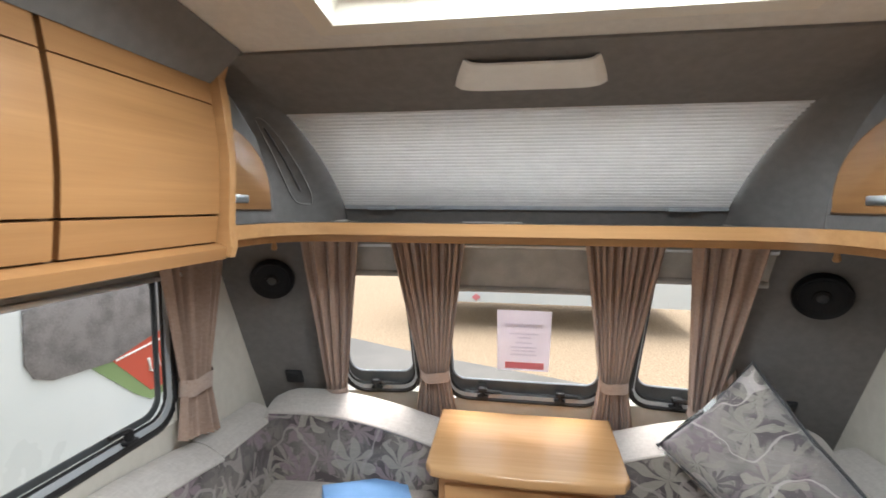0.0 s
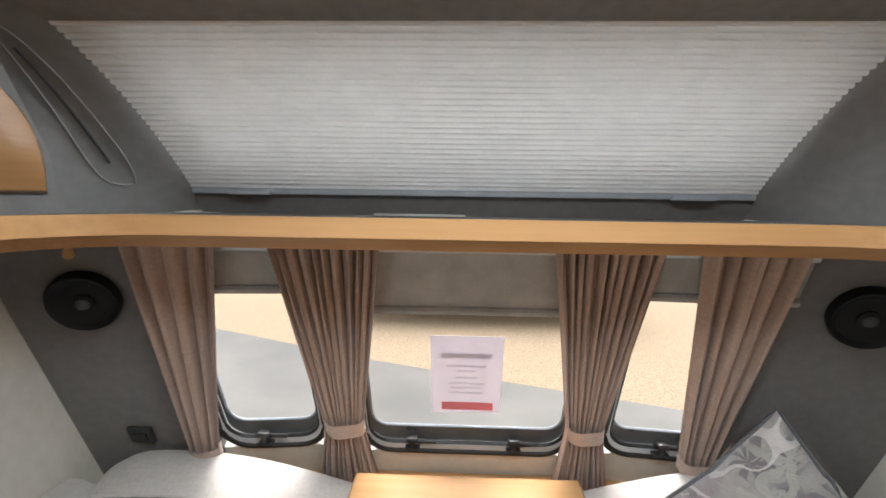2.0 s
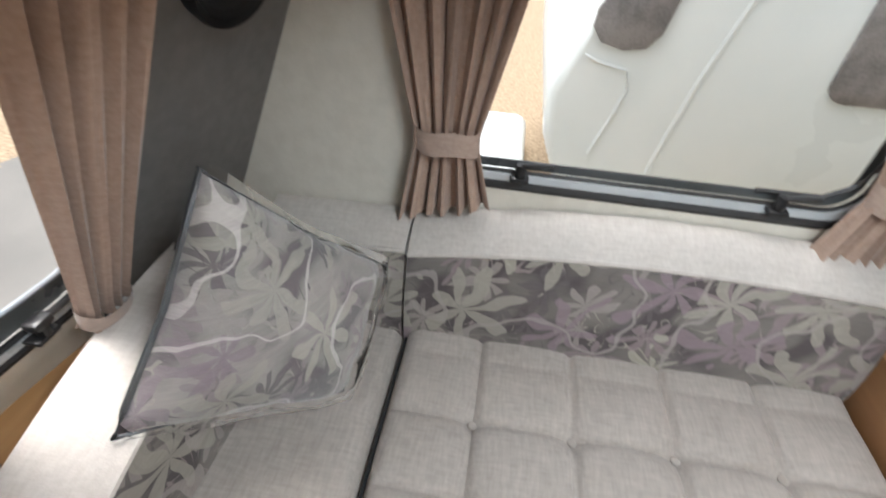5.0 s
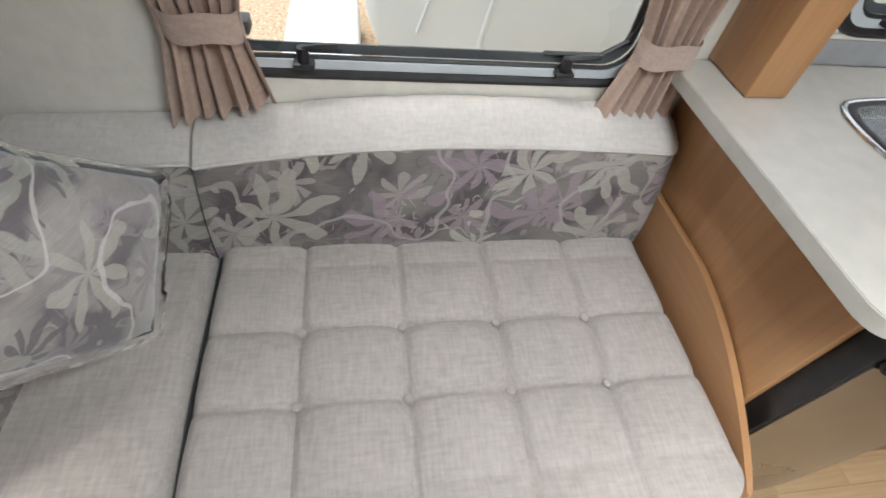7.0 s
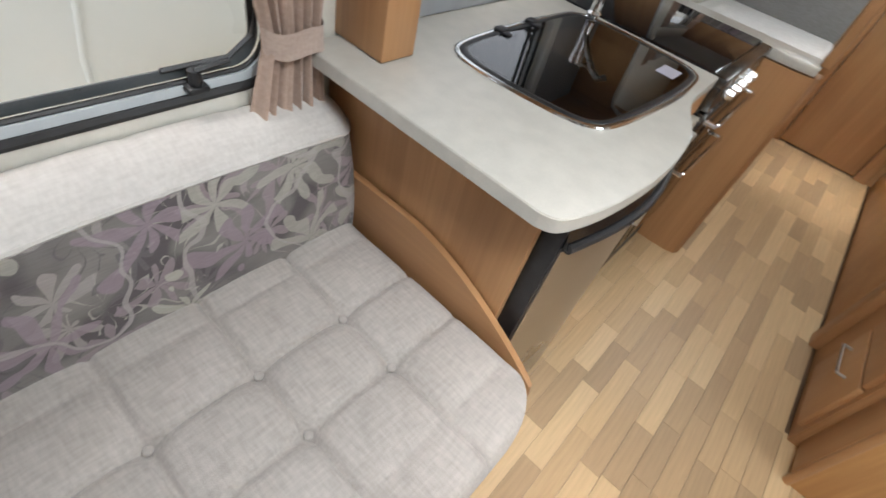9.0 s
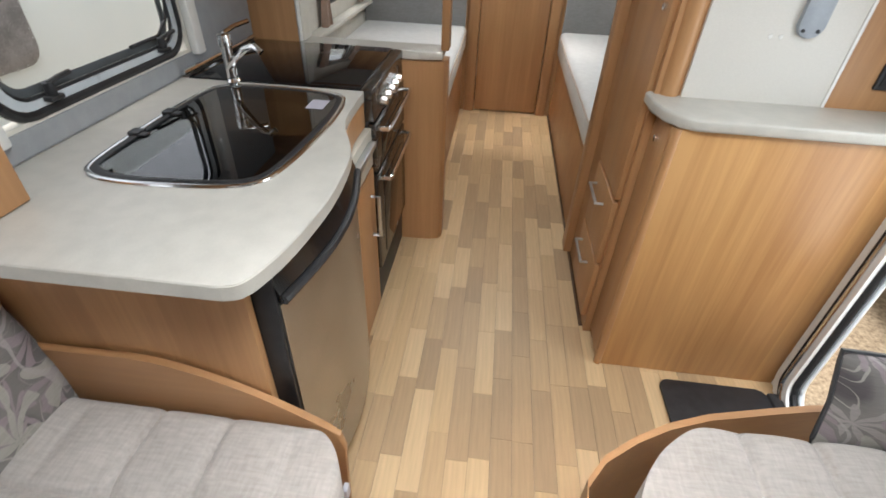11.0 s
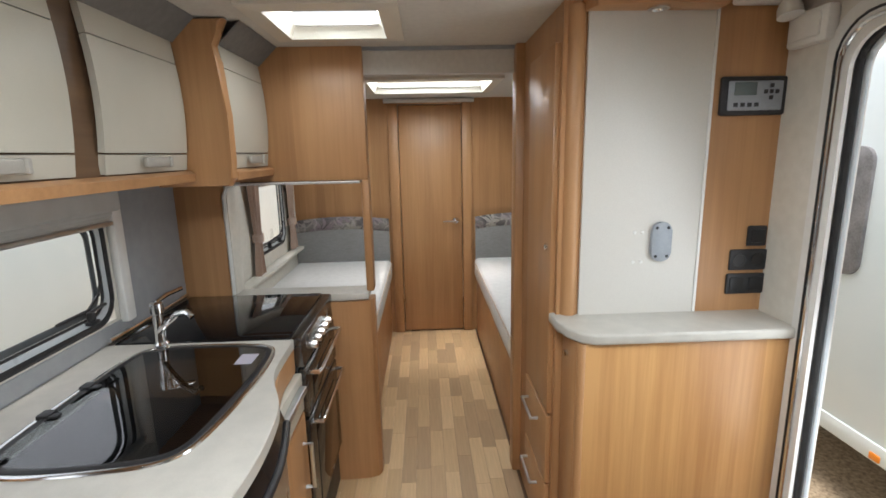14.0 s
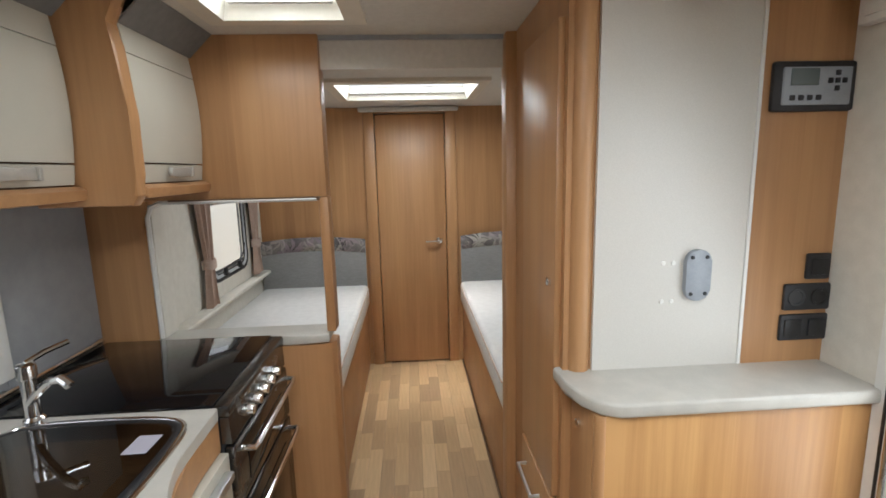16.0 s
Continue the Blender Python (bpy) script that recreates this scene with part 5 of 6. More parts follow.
part("edge_strip", band(nb(), [(p[0] - 0.002, p[1] + 0.002) for p in WT[:-1]], [(p[0] + 0.004, p[1] - 0.004) for p in WT[:-1]], 0.870, 0.8985), WORKTOP, kit, "pale laminate edging")
part("top", slab_with_hole(nb(), WT, inset(SINK, 0.012), 0.868, 0.90), WORKTOP, kit, smooth=25)
sk = thing("sink", (0.62, 3.38, 0.9), "black sink with smoked glass lid and bright rim", "sink")
rim = [(p[0], p[1], 0.902) for p in SINK]
part("rim", tube(nb(), rim, 0.007, 8, True, 0.7), CHROME, sk, "bright metal rim")
part("gasket", tube(nb(), [(*p, 0.9015) for p in inset(SINK, 0.016)], 0.012, 8, True, 0.4), BLACK, sk, "black rim gasket")
bm = nb()
levels = [(0.012, 0.899), (0.03, 0.885), (0.04, 0.80), (0.075, 0.765)]
rings = [[bm.verts.new((*p, z)) for p in inset(SINK, d)] for d, z in levels]
n = len(SINK)
for A, C in zip(rings, rings[1:]):
    for k in range(n):
        bm.faces.new((A[k], C[k], C[(k + 1) % n], A[(k + 1) % n]))
bm.faces.new(rings[-1])
part("bowl", bm, BLACKBOWL, sk, "glossy black bowl")
lid = part("lid", prism(nb(), [p for p in inset([p for p in SINK], 0.022)], "z", 0.9, 0.905), SMOKED, sk, "smoked glass lid")
lid.visible_shadow = False
for y in (3.465, 3.325):
    bm = nb()
    box(bm, 0.818, 0.848, y - 0.016, y + 0.016, 0.904, 0.913, 0.003)
    box(bm, 0.80, 0.82, y - 0.004, y + 0.016, 0.905, 0.910, 0.002)
    part("hinge", bm, BLACK, sk, "black lid hinge")
part("sticker", box(nb(), 0.45, 0.50, 3.15, 3.22, 0.9052, 0.9062), GREYINK, sk, "small grey label on the lid")
part("drain", lathe(nb(), [(0.03, 0), (0.03, 0.004), (0.02, 0.005)], pose(0.53, 3.30, 0.766), 18), CHROME, sk, "chrome drain")
tap = thing("tap", (0.80, 3.10, 0.9), "chrome swivel kitchen tap with single lever", "tap")
bm = nb()
lathe(bm, [(0.022, 0), (0.022, 0.012), (0.016, 0.02), (0.016, 0.11), (0.020, 0.115), (0.020, 0.145), (0.012, 0.15)], pose(0.785, 3.06, 0.902), 18)
part("column", bm, CHROME, tap)
part("spout", tube(nb(), [(0.785, 3.065, 0.955), (0.745, 3.09, 0.99), (0.70, 3.11, 1.025), (0.665, 3.122, 1.035), (0.645, 3.126, 1.02)], 0.010, 8), CHROME, tap)
part("lever", tube(nb(), [(0.785, 3.06, 1.05), (0.77, 3.02, 1.062), (0.745, 2.975, 1.07)], 0.007, 8), CHROME, tap)

hob = thing("hob", (0.66, 2.77, 0.88), "black glass hob with folded-down shiny lid", "hob")
part("lid", box(nb(), 0.395, XR - 0.03, 2.515, 3.028, 0.884, 0.906, 0.006), BLACKGLASS, hob, "black glass lid")
part("edge_strip", box(nb(), 0.355, 0.397, 2.515, 3.028, 0.872, 0.902, 0.006), DARKSTEEL, hob, "dark steel front strip")
part("back_rail", tube(nb(), [(XR - 0.02, 2.52, 0.915), (XR - 0.02, 3.03, 0.915)], 0.008, 8), CHROME, hob, "chrome rail behind the lid")

ov = thing("cooker", (0.36, 2.77, 0.06), "dark steel cooker with grill and oven doors", "cooker")
part("body", box(nb(), 0.38, XR - 0.03, 2.515, 3.028, 0.03, 0.872), DARKPLAST, ov)
part("control_panel", prism(nb(), [(0.355, 0.80), (0.358, 0.873), (0.385, 0.873), (0.385, 0.80)], "y", 2.515, 3.028, 0.003), DARKSTEEL, ov, "dark steel control panel")
for k in range(5):
    y = 2.675 + k * 0.062
    part("knob", lathe(nb(), [(0.017, 0), (0.017, 0.01), (0.014, 0.026), (0.011, 0.028)], pose(0.357, y, 0.838, 0, -90, 0), 16), CHROME, ov, "bright metal knob")
for nm, z0, z1 in (("grill_door", 0.615, 0.79), ("oven_door", 0.19, 0.605)):
    d = part(nm, box(nb(), 0.352, 0.38, 2.52, 3.022, z0, z1, 0.006), DARKSTEEL, ov, "dark steel door")
    part("window", box(nb(), 0.349, 0.353, 2.60, 2.94, z0 + 0.03, z1 - 0.06, 0.002), BLACKGLASS, d, "black glass window")
    part("handle", tube(nb(), [(0.354, 2.56, z1 - 0.03), (0.318, 2.56, z1 - 0.03), (0.316, 2.58, z1 - 0.03), (0.316, 2.96, z1 - 0.03), (0.318, 2.98, z1 - 0.03), (0.354, 2.98, z1 - 0.03)], 0.008, 8), CHROME, d, "bright bar handle")
part("plinth", box(nb(), 0.37, 0.9, 2.52, 3.022, 0.0, 0.18, 0.004), DARKPLAST, ov, "dark plinth panel")

cu = thing("kitchen_cupboard", (0.38, 3.18, 0), "narrow beech cupboard with drawer between cooker and fridge", "cupboard")
part("body", box(nb(), 0.385, XR - 0.02, 3.032, 3.33, 0.0, 0.868), BEECH, cu)
part("curved_fascia", sheet(nb(), lambda u, v: (0.383 - 0.07 * max(0, u - 0.35) ** 1.6, 3.032 + 0.30 * u, 0.79 + 0.078 * v), 10, 1, -0.014), BEECH_X, cu, "curved beech fascia under the worktop")
d = part("drawer", box(nb(), 0.362, 0.386, 3.036, 3.31, 0.655, 0.785, 0.004), CREAMDOOR, cu, "cream drawer front")
part("handle", box(nb(), 0.338, 0.362, 3.07, 3.29, 0.735, 0.757, 0.005), ALU, d, "flat satin metal handle")
d = part("door", box(nb(), 0.362, 0.386, 3.036, 3.31, 0.03, 0.645, 0.004), BEECH, cu)
part("handle", tube(nb(), [(0.364, 3.09, 0.56), (0.335, 3.09, 0.56), (0.335, 3.09, 0.40), (0.364, 3.09, 0.40)], 0.007, 8), ALU, d, "satin metal bar handle")

fr = thing("fridge", (0.33, 3.62, 0), "steel-fronted caravan fridge with black top grip", "fridge")


def fridge_face(y, extra=0.0):
    return 0.336 - 0.042 * math.sin(math.pi * min(1, max(0, (y - 3.335) / 0.53))) + extra


part("body", box(nb(), 0.40, XR - 0.02, 3.335, 3.866, 0.0, 0.868), DARKPLAST, fr)
part("door", sheet(nb(), lambda u, v: (fridge_face(3.338 + 0.52 * u), 3.338 + 0.52 * u, 0.07 + 0.70 * v), 16, 1, -0.05), STEELDOOR, fr, "brushed steel door")
part("grip", sheet(nb(), lambda u, v: (fridge_face(3.336 + 0.524 * u, -0.010 + 0.03 * v), 3.336 + 0.524 * u, 0.782 + 0.082 * v), 16, 4, -0.06), BLACKBOWL, fr, "black moulded grip strip")
part("grip_lip", tube(nb(), [(fridge_face(3.34 + 0.518 * k / 12, -0.008), 3.34 + 0.518 * k / 12, 0.786) for k in range(13)], 0.011, 8), BLACK, fr, "black grip lip")
part("side_trim", box(nb(), 0.338, 0.40, 3.852, 3.8665, 0.05, 0.86, 0.006), BLACK, fr, "black side trim")
solid("kitchen_end_panel", box(nb(), 0.382, XR - 0.01, 3.868, 3.890, 0.0, 0.868, 0.002), BEECH, "beech end panel of the kitchen unit", "end panel")

# ---- wardrobe and sideboard by the door ----
wd = thing("wardrobe", (-0.8, 2.78, 0), "tall beech wardrobe beside the entrance", "wardrobe")
part("body", box(nb(), XL, -0.475, 2.525, 3.055, 0.0, CEIL - 0.002), BEECH, wd)
part("corner_post", lathe(nb(), [(0.028, 0.0), (0.028, 0.93)], pose(-0.515, 3.045, 0.965), 16), BEECH, wd, "rounded beech corner")
part("upper_door", box(nb(), -0.476, -0.457, 2.70, 3.035, 0.60, 1.80, 0.004), BEECH, wd)
for z0, z1 in ((0.325, 0.585), (0.06, 0.315)):
    d = part("drawer", box(nb(), -0.476, -0.457, 2.70, 3.03, z0, z1, 0.004), BEECH, wd)
    part("handle", tube(nb(), [(-0.458, 2.76, z1 - 0.07), (-0.43, 2.76, z1 - 0.07), (-0.43, 2.92, z1 - 0.07), (-0.458, 2.92, z1 - 0.07)], 0.006, 6), ALU, d, "satin metal bow handle")
part("lock", lathe(nb(), [(0.011, 0), (0.011, 0.008), (0.005, 0.01)], pose(-0.456, 3.0, 1.18, 0, 90, 0), 14), CHROME, wd, "small chrome lock")
part("pale_panel", box(nb(), -0.918, -0.545, 3.055, 3.066, 0.962, CEIL - 0.02), TVPANEL, wd, "pale satin panel")
part("dark_strip", box(nb(), -0.926, -0.918, 3.055, 3.070, 0.962, CEIL - 0.02), WHITEPLAST, wd, "pale joint strip")
part("switch_panel", box(nb(), XL, -0.926, 3.055, 3.068, 0.962, CEIL - 0.004), BEECH, wd, "beech switch panel")

sb = thing("sideboard", (-0.82, 3.15, 0), "beech sideboard with pale laminate top by the door", "sideboard")
part("body", box(nb(), XL, -0.515, 3.057, 3.222, 0.0, 0.93, 0.006), GOLDEN, sb)
part("corner_strip", lathe(nb(), [(0.014, 0.0), (0.014, 0.93)], pose(-0.510, 3.212, 0.0), 12), BEECH, sb, "rounded beech edge strip")
part("side_door", box(nb(), -0.516, -0.497, 3.06, 3.20, 0.03, 0.925, 0.004), BEECH, sb)
part("lock", lathe(nb(), [(0.011, 0), (0.011, 0.008), (0.005, 0.01)], pose(-0.497, 3.12, 0.86, 0, 90, 0), 14), CHROME, sb, "small chrome lock")
part("top", prism(nb(), [(XL, 3.058), (-0.56, 3.058), (-0.53, 3.03), (-0.51, 3.0), (-0.485, 2.99), (-0.462, 3.005), (-0.457, 3.04), (-0.462, 3.12), (-0.475, 3.18), (-0.505, 3.225), (-0.545, 3.243), (XL, 3.243)], "z", 0.932, 0.965, 0.008, 3), WORKTOP, sb, "pale laminate top with rounded corner")

cp = thing("control_panel", (-1.04, 3.07, 1.64), "grey heating control panel with display in black frame", "control panel")
part("bezel", box(nb(), -1.142, -0.942, 3.066, 3.082, 1.578, 1.69, 0.008), DARKPLAST, cp, "black frame")
part("face", box(nb(), -1.126, -0.962, 3.08, 3.087, 1.592, 1.676, 0.006), GREYPLAST, cp, "silver grey face")
part("screen", box(nb(), -1.045, -0.978, 3.086, 3.089, 1.635, 1.672, 0.002), LCD, cp, "dark grey display")
for i in range(4):
    part("button", box(nb(), -0.978 - 0.021 * i - 0.013, -0.978 - 0.021 * i, 3.086, 3.0895, 1.602, 1.614, 0.002), DARKPLAST, cp)
for dx, dz in ((0, 0), (-0.017, 0), (0.017, 0), (0, 0.017), (0, -0.017)):
    part("button", box(nb(), -1.09 + dx - 0.006, -1.09 + dx + 0.006, 3.086, 3.0895, 1.645 + dz - 0.006, 1.645 + dz + 0.006, 0.002), DARKPLAST, cp)
bk = thing("wall_bracket", (-0.795, 3.066, 1.2), "grey plastic bracket screwed to the pale panel", "bracket")
part("plate", prism(nb(), rounded(-0.827, -0.765, 1.138, 1.262, 0.026), "y", 3.066, 3.082, 0.004), GREYPLAST, bk)
for dx in (-0.018, 0.018):
    for dz in (-0.045, 0.045):
        part("screw", lathe(nb(), [(0.005, 0), (0.004, 0.003)], pose(-0.796 + dx, 3.082, 1.2 + dz, -90), 10), DARKPLAST, bk, "dark screw head")
for i, (dx, dz) in enumerate(((0, 0.03), (0, -0.065), (-0.025, 0.03), (-0.025, -0.065))):
    solid("screw_plug", lathe(nb(), [(0.006, 0), (0.005, 0.002)], pose(-0.715 + dx, 3.066, 1.2 + dz, -90), 10), WHITEPLAST, "small white screw plug in the pale panel", "plug", "screw plugs")
for nm, xa, xb, za, zb, lab in (("light_switch", -1.135, -1.073, 1.178, 1.243, "black square light switch"), ("power_socket", -1.142, -1.022, 1.10, 1.168, "black double power socket"), ("light_switch", -1.142, -1.018, 1.022, 1.09, "black double light switch")):
    t = thing(nm, ((xa + xb) / 2, 3.068, za), lab + " on the beech panel", "switch" if "switch" in nm else "socket")
    part("plate", box(nb(), xa, xb, 3.067, 3.078, za, zb, 0.006), DARKPLAST, t)
    if nm == "power_socket":
        part("outlet", lathe(nb(), [(0.022, 0), (0.022, 0.003), (0.017, 0.003), (0.016, 0.001)], pose(-1.052, 3.078, 1.134, -90), 20), GREYDARK, t, "round socket outlet")
        part("outlet", lathe(nb(), [(0.022, 0), (0.022, 0.003), (0.017, 0.003), (0.016, 0.001)], pose(-1.112, 3.078, 1.134, -90), 20), BLACK, t, "round socket outlet")
    else:
        for k in range(2 if xb - xa > 0.1 else 1):
            c = xa + (xb - xa) * ((k + 0.5) / (2 if xb - xa > 0.1 else 1))
            part("rocker", box(nb(), c - 0.022, c + 0.022, 3.077, 3.082, za + 0.012, zb - 0.012, 0.003), BLACK, t)

# ---- bedroom ----
for s, xa, xb in ((1, 0.225, XR), (-1, XL, -0.452)):
    t = thing("bed", ((xa + xb) / 2, 1.5, 0), "single fixed bed with bare white mattress on beech base", "bed", "single beds")
    ye = 2.40
    part("base", box(nb(), xa + (0.02 if s > 0 else 0), xb - (0.02 if s < 0 else 0), 0.69, ye, 0.0, 0.44, 0.004), BEECH_X, t, "beech bed base")
    bm = nb()
    box(bm, xa, xb, 0.70, ye, 0.475, 0.642, 0.035, 3)
    m = part("mattress", bm, MATTRESS, t, "bare white mattress")
    e = xa if s > 0 else xb
    part("piping", tube(nb(), [(e - s * 0.001, 0.75, 0.612), (e - s * 0.001, 2.37, 0.612)], 0.004, 6), PIPING, m, "beige piping")
    part("slat_frame", box(nb(), xa + (0.015 if s > 0 else 0), xb - (0.015 if s < 0 else 0), 0.70, ye, 0.44, 0.474, 0.004), BEECH_X, t, "beech slat frame")
    h = thing("headboard", ((xa + xb) / 2, 0.69, 0.64), "grey padded headboard with curved floral band", "headboard", "headboards")
    def hb(u, v):
        x = xa + 0.01 + (xb - xa - 0.02) * u
        top = 0.86 + 0.055 * math.sin(math.pi * (0.18 + 0.64 * u))
        return x, 0.70 + 0.018 * math.sin(math.pi * v), 0.60 + (top - 0.60) * v
    part("pad", sheet(nb(), hb, 16, 6, 0.03), HEADCLOTH, h, "grey cloth pad")
    def ht(u, v):
        x, y, z = hb(u, 1.0)
        return x, 0.70 + 0.02 * math.sin(math.pi * v), z + 0.075 * v
    part("band", sheet(nb(), ht, 16, 4, 0.03), FLORAL, h, "floral printed band")
x = XR - 0.03
curtain("curtain", [(x, 1.76, 1.42), (x, 1.58, 1.42)], [(x, 1.69, 1.01), (x, 1.60, 1.01)], [(x, 1.72, 0.77), (x, 1.60, 0.77)], 0.62, 4, "brown curtain tied back at the bedroom window", "bedroom curtains")
curtain("curtain", [(x, 0.98, 1.42), (x, 0.80, 1.42)], [(x, 0.94, 1.01), (x, 0.85, 1.01)], [(x, 0.96, 0.80), (x, 0.84, 0.80)], 0.62, 4, "brown curtain tied back at the bedroom window", "bedroom curtains")
solid("trim_bed_ledge", box(nb(), XR - 0.07, XR, 0.7, 2.4, 0.76, 0.785, 0.006), CREAM, "cream ledge along the bed", "trim", kind="structure")


# ---- outside ----
GZ = -0.55
solid("ground", sheet(nb(), lambda u, v: (-60 + 120 * u, -60 + 120 * v, GZ), 2, 2, 0.0), GRAVEL, "golden gravel ground around the caravan", "ground", kind="structure")
solid("road", prism(nb(), [(-12, 14.6), (-3.9, 11.07), (-1.28, 9.85), (1.03, 9.0), (5.0, 7.6), (9.0, 6.4), (9.0, 5.65), (-12, 5.65)], "z", GZ - 0.02, GZ + 0.006), DARKGRAVEL, "wet grey tarmac pad in front of the caravan", "road", kind="structure")


def caravan(name, x0, x1, y_front, y_rear, label, windows, s, wheels=True):
    """A parked white caravan: body with rounded ends, windows on the side that faces us (s: +1 if that is its low-x side)."""
    t = thing(name, ((x0 + x1) / 2, (y_front + y_rear) / 2, GZ), label, "caravan", "parked caravans")
    prof = [(y_rear, 0.0), (y_rear, 1.6), (y_rear + 0.05, 1.95), (y_rear + 0.3, 2.08), (y_front - 1.25, 2.10), (y_front - 0.85, 1.98), (y_front - 0.5, 1.62), (y_front - 0.25, 1.22), (y_front - 0.08, 0.92), (y_front, 0.68), (y_front - 0.02, 0.45), (y_front - 0.10, 0.25), (y_front - 0.25, 0.0)]
    body = part("body", prism(nb(), [(y, z - 0.12) for y, z in prof], "x", x0, x1, 0.05, 3), GELCOAT, t, "white body shell")
    xs_ = x0 if s > 0 else x1
    for ya, yb, za, zb in windows:
        part("window", prism(nb(), rounded(ya, yb, za, zb, 0.08), "x", xs_ - s * 0.02, xs_ + s * 0.01, 0.004), TINTED, body, "dark tinted window")
    part("skirt", box(nb(), xs_ - s * 0.012 if s > 0 else xs_ - 0.01, xs_ + 0.01 if s > 0 else xs_ + 0.012, y_rear + 0.1, y_front - 0.2, -0.16, -0.06, 0.004), GELCOAT, body, "white side skirt")
    for yw in ((y_front + y_rear) / 2 - 0.2,) if wheels else ():
        w = part("wheel", lathe(nb(), [(0.32, 0.0), (0.34, 0.03), (0.34, 0.15), (0.32, 0.18)], pose(xs_ + s * 0.19, yw, GZ + 0.34, 0, -90 * s, 0), 24), BLACK, t, "black tyre")
        part("rim", lathe(nb(), [(0.2, 0.0), (0.2, 0.012)], pose(xs_ + s * 0.005, yw, GZ + 0.34, 0, -90 * s, 0), 20), ALU, w, "silver rim")
    return t, xs_


t, xs_ = caravan("caravan", 2.3, 4.45, 4.58, -4.5, "white touring caravan parked beside the lounge window", [(2.2, 3.43, 0.645, 1.22)], 1)
part("corner_window", prism(nb(), [(4.30, 0.775), (4.40, 0.80), (4.445, 0.86), (4.44, 0.93), (4.36, 1.06), (4.22, 1.2), (4.14, 1.16), (4.13, 1.0), (4.16, 0.85), (4.21, 0.79)], "x", 2.28, 2.31, 0.004), TINTED, t, "dark front corner window")
bm = nb()
tube(bm, [(2.295, 4.03, 0.0), (2.295, 4.02, 0.26), (2.295, 3.95, 0.66), (2.295, 3.86, 1.0), (2.295, 3.70, 1.4)], 0.012, 6, False, 0.5)
tube(bm, [(2.297, 4.45, 0.74), (2.297, 4.384, 0.714), (2.297, 4.26, 0.69), (2.297, 4.235, 0.61), (2.297, 4.26, 0.5), (2.297, 4.329, 0.279)], 0.007, 6)
part("moulding", bm, GELCOAT, t, "white curved body moulding")
part("gas_locker", box(nb(), 2.85, 4.0, 4.58, 5.1, -0.50, -0.26, 0.09, 3), GELCOAT, t, "white front locker")
part("hitch", box(nb(), 3.3, 3.45, 5.3, 6.1, -0.30, -0.2, 0.02), DARKPLAST, t, "dark hitch bar")
t2, xs2 = caravan("caravan", -4.55, -2.4, 7.3, -0.6, "white caravan with red and green side graphic", [(0.9, 2.11, 0.78, 1.48)], -1)
part("corner_window", prism(nb(), [(5.46, 1.0), (5.45, 0.74), (5.49, 0.66), (5.58, 0.62), (5.92, 0.60), (6.38, 0.71), (6.42, 1.15), (5.60, 1.12)], "x", xs2 - 0.02, xs2 + 0.012, 0.004), TINTED, t2, "dark wide side window")
part("graphic_green", prism(nb(), [(5.76, 0.64), (6.08, 0.35), (6.20, 0.27), (6.42, 0.28), (6.42, 0.33), (6.2, 0.33), (5.90, 0.635)], "x", xs2 - 0.002, xs2 + 0.006), base("green_print", (0.22, 0.33, 0.14), 0.5)[0], t2, "green printed flash")
part("graphic_red", prism(nb(), [(5.90, 0.635), (6.42, 0.70), (6.42, 0.33), (6.2, 0.33)], "x", xs2 - 0.002, xs2 + 0.009), base("red_paint", (0.55, 0.09, 0.05), 0.5)[0], t2, "red printed panel")
bm = nb()
tube(bm, [(xs2 + 0.009, 6.19, 0.54), (xs2 + 0.009, 6.20, 0.46), (xs2 + 0.009, 6.24, 0.44), (xs2 + 0.009, 6.27, 0.47), (xs2 + 0.009, 6.265, 0.55)], 0.011, 6)
tube(bm, [(xs2 + 0.009, 6.30, 0.45), (xs2 + 0.009, 6.31, 0.56), (xs2 + 0.009, 6.37, 0.47), (xs2 + 0.009, 6.375, 0.57)], 0.011, 6)
tube(bm, [(xs2 + 0.009, 5.95, 0.60), (xs2 + 0.009, 6.40, 0.645)], 0.007, 6)
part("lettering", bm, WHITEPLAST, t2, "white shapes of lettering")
part("marker_lamp", box(nb(), xs2 + 0.002, xs2 + 0.02, 2.34, 2.40, -0.15, -0.11, 0.006), base("amber_plastic", (0.8, 0.25, 0.02), 0.3)[0], t2, "amber marker lamp")
t3, xs3 = caravan("caravan", -1.9, 2.7, 13.8, 11.5, "white caravan parked across the gravel", [(12.2, 12.8, 0.7, 1.2)], -1, False)
part("red_badge", prism(nb(), [(-0.87, -0.03), (-0.80, -0.09), (-0.73, -0.03), (-0.80, 0.03)], "y", 11.47, 11.505), REDINK, t3, "small red badge")
t4, xs4 = caravan("caravan", -14.0, -9.5, 24.0, 18.0, "white caravan in the far row", [(19.0, 20.0, 0.7, 1.3)], -1)
solid("backdrop_hedge", sheet(nb(), lambda u, v: (-50 + 100 * u, 40 + 3 * math.sin(9 * u), GZ + 4.5 * v + 0.4 * math.sin(40 * u) * v), 60, 3, 0.3), mottled("far_hedge", (0.16, 0.17, 0.15), (0.28, 0.29, 0.26), 2, 0.95, 0.3), "pale misty hedge in the distance", "backdrop", kind="structure")

# sign on the centre front window
sg = thing("price_sign", (-0.085, 5.47, 0.85), "white paper price sign with red foot in the front window", "sign")


def on_pane(x, z, off):
    v = (z - 0.735) / (WZ1 - 0.735)
    return x, front_y(x, z) + 0.024 + 0.02 * math.sin(math.pi * v) - off, z


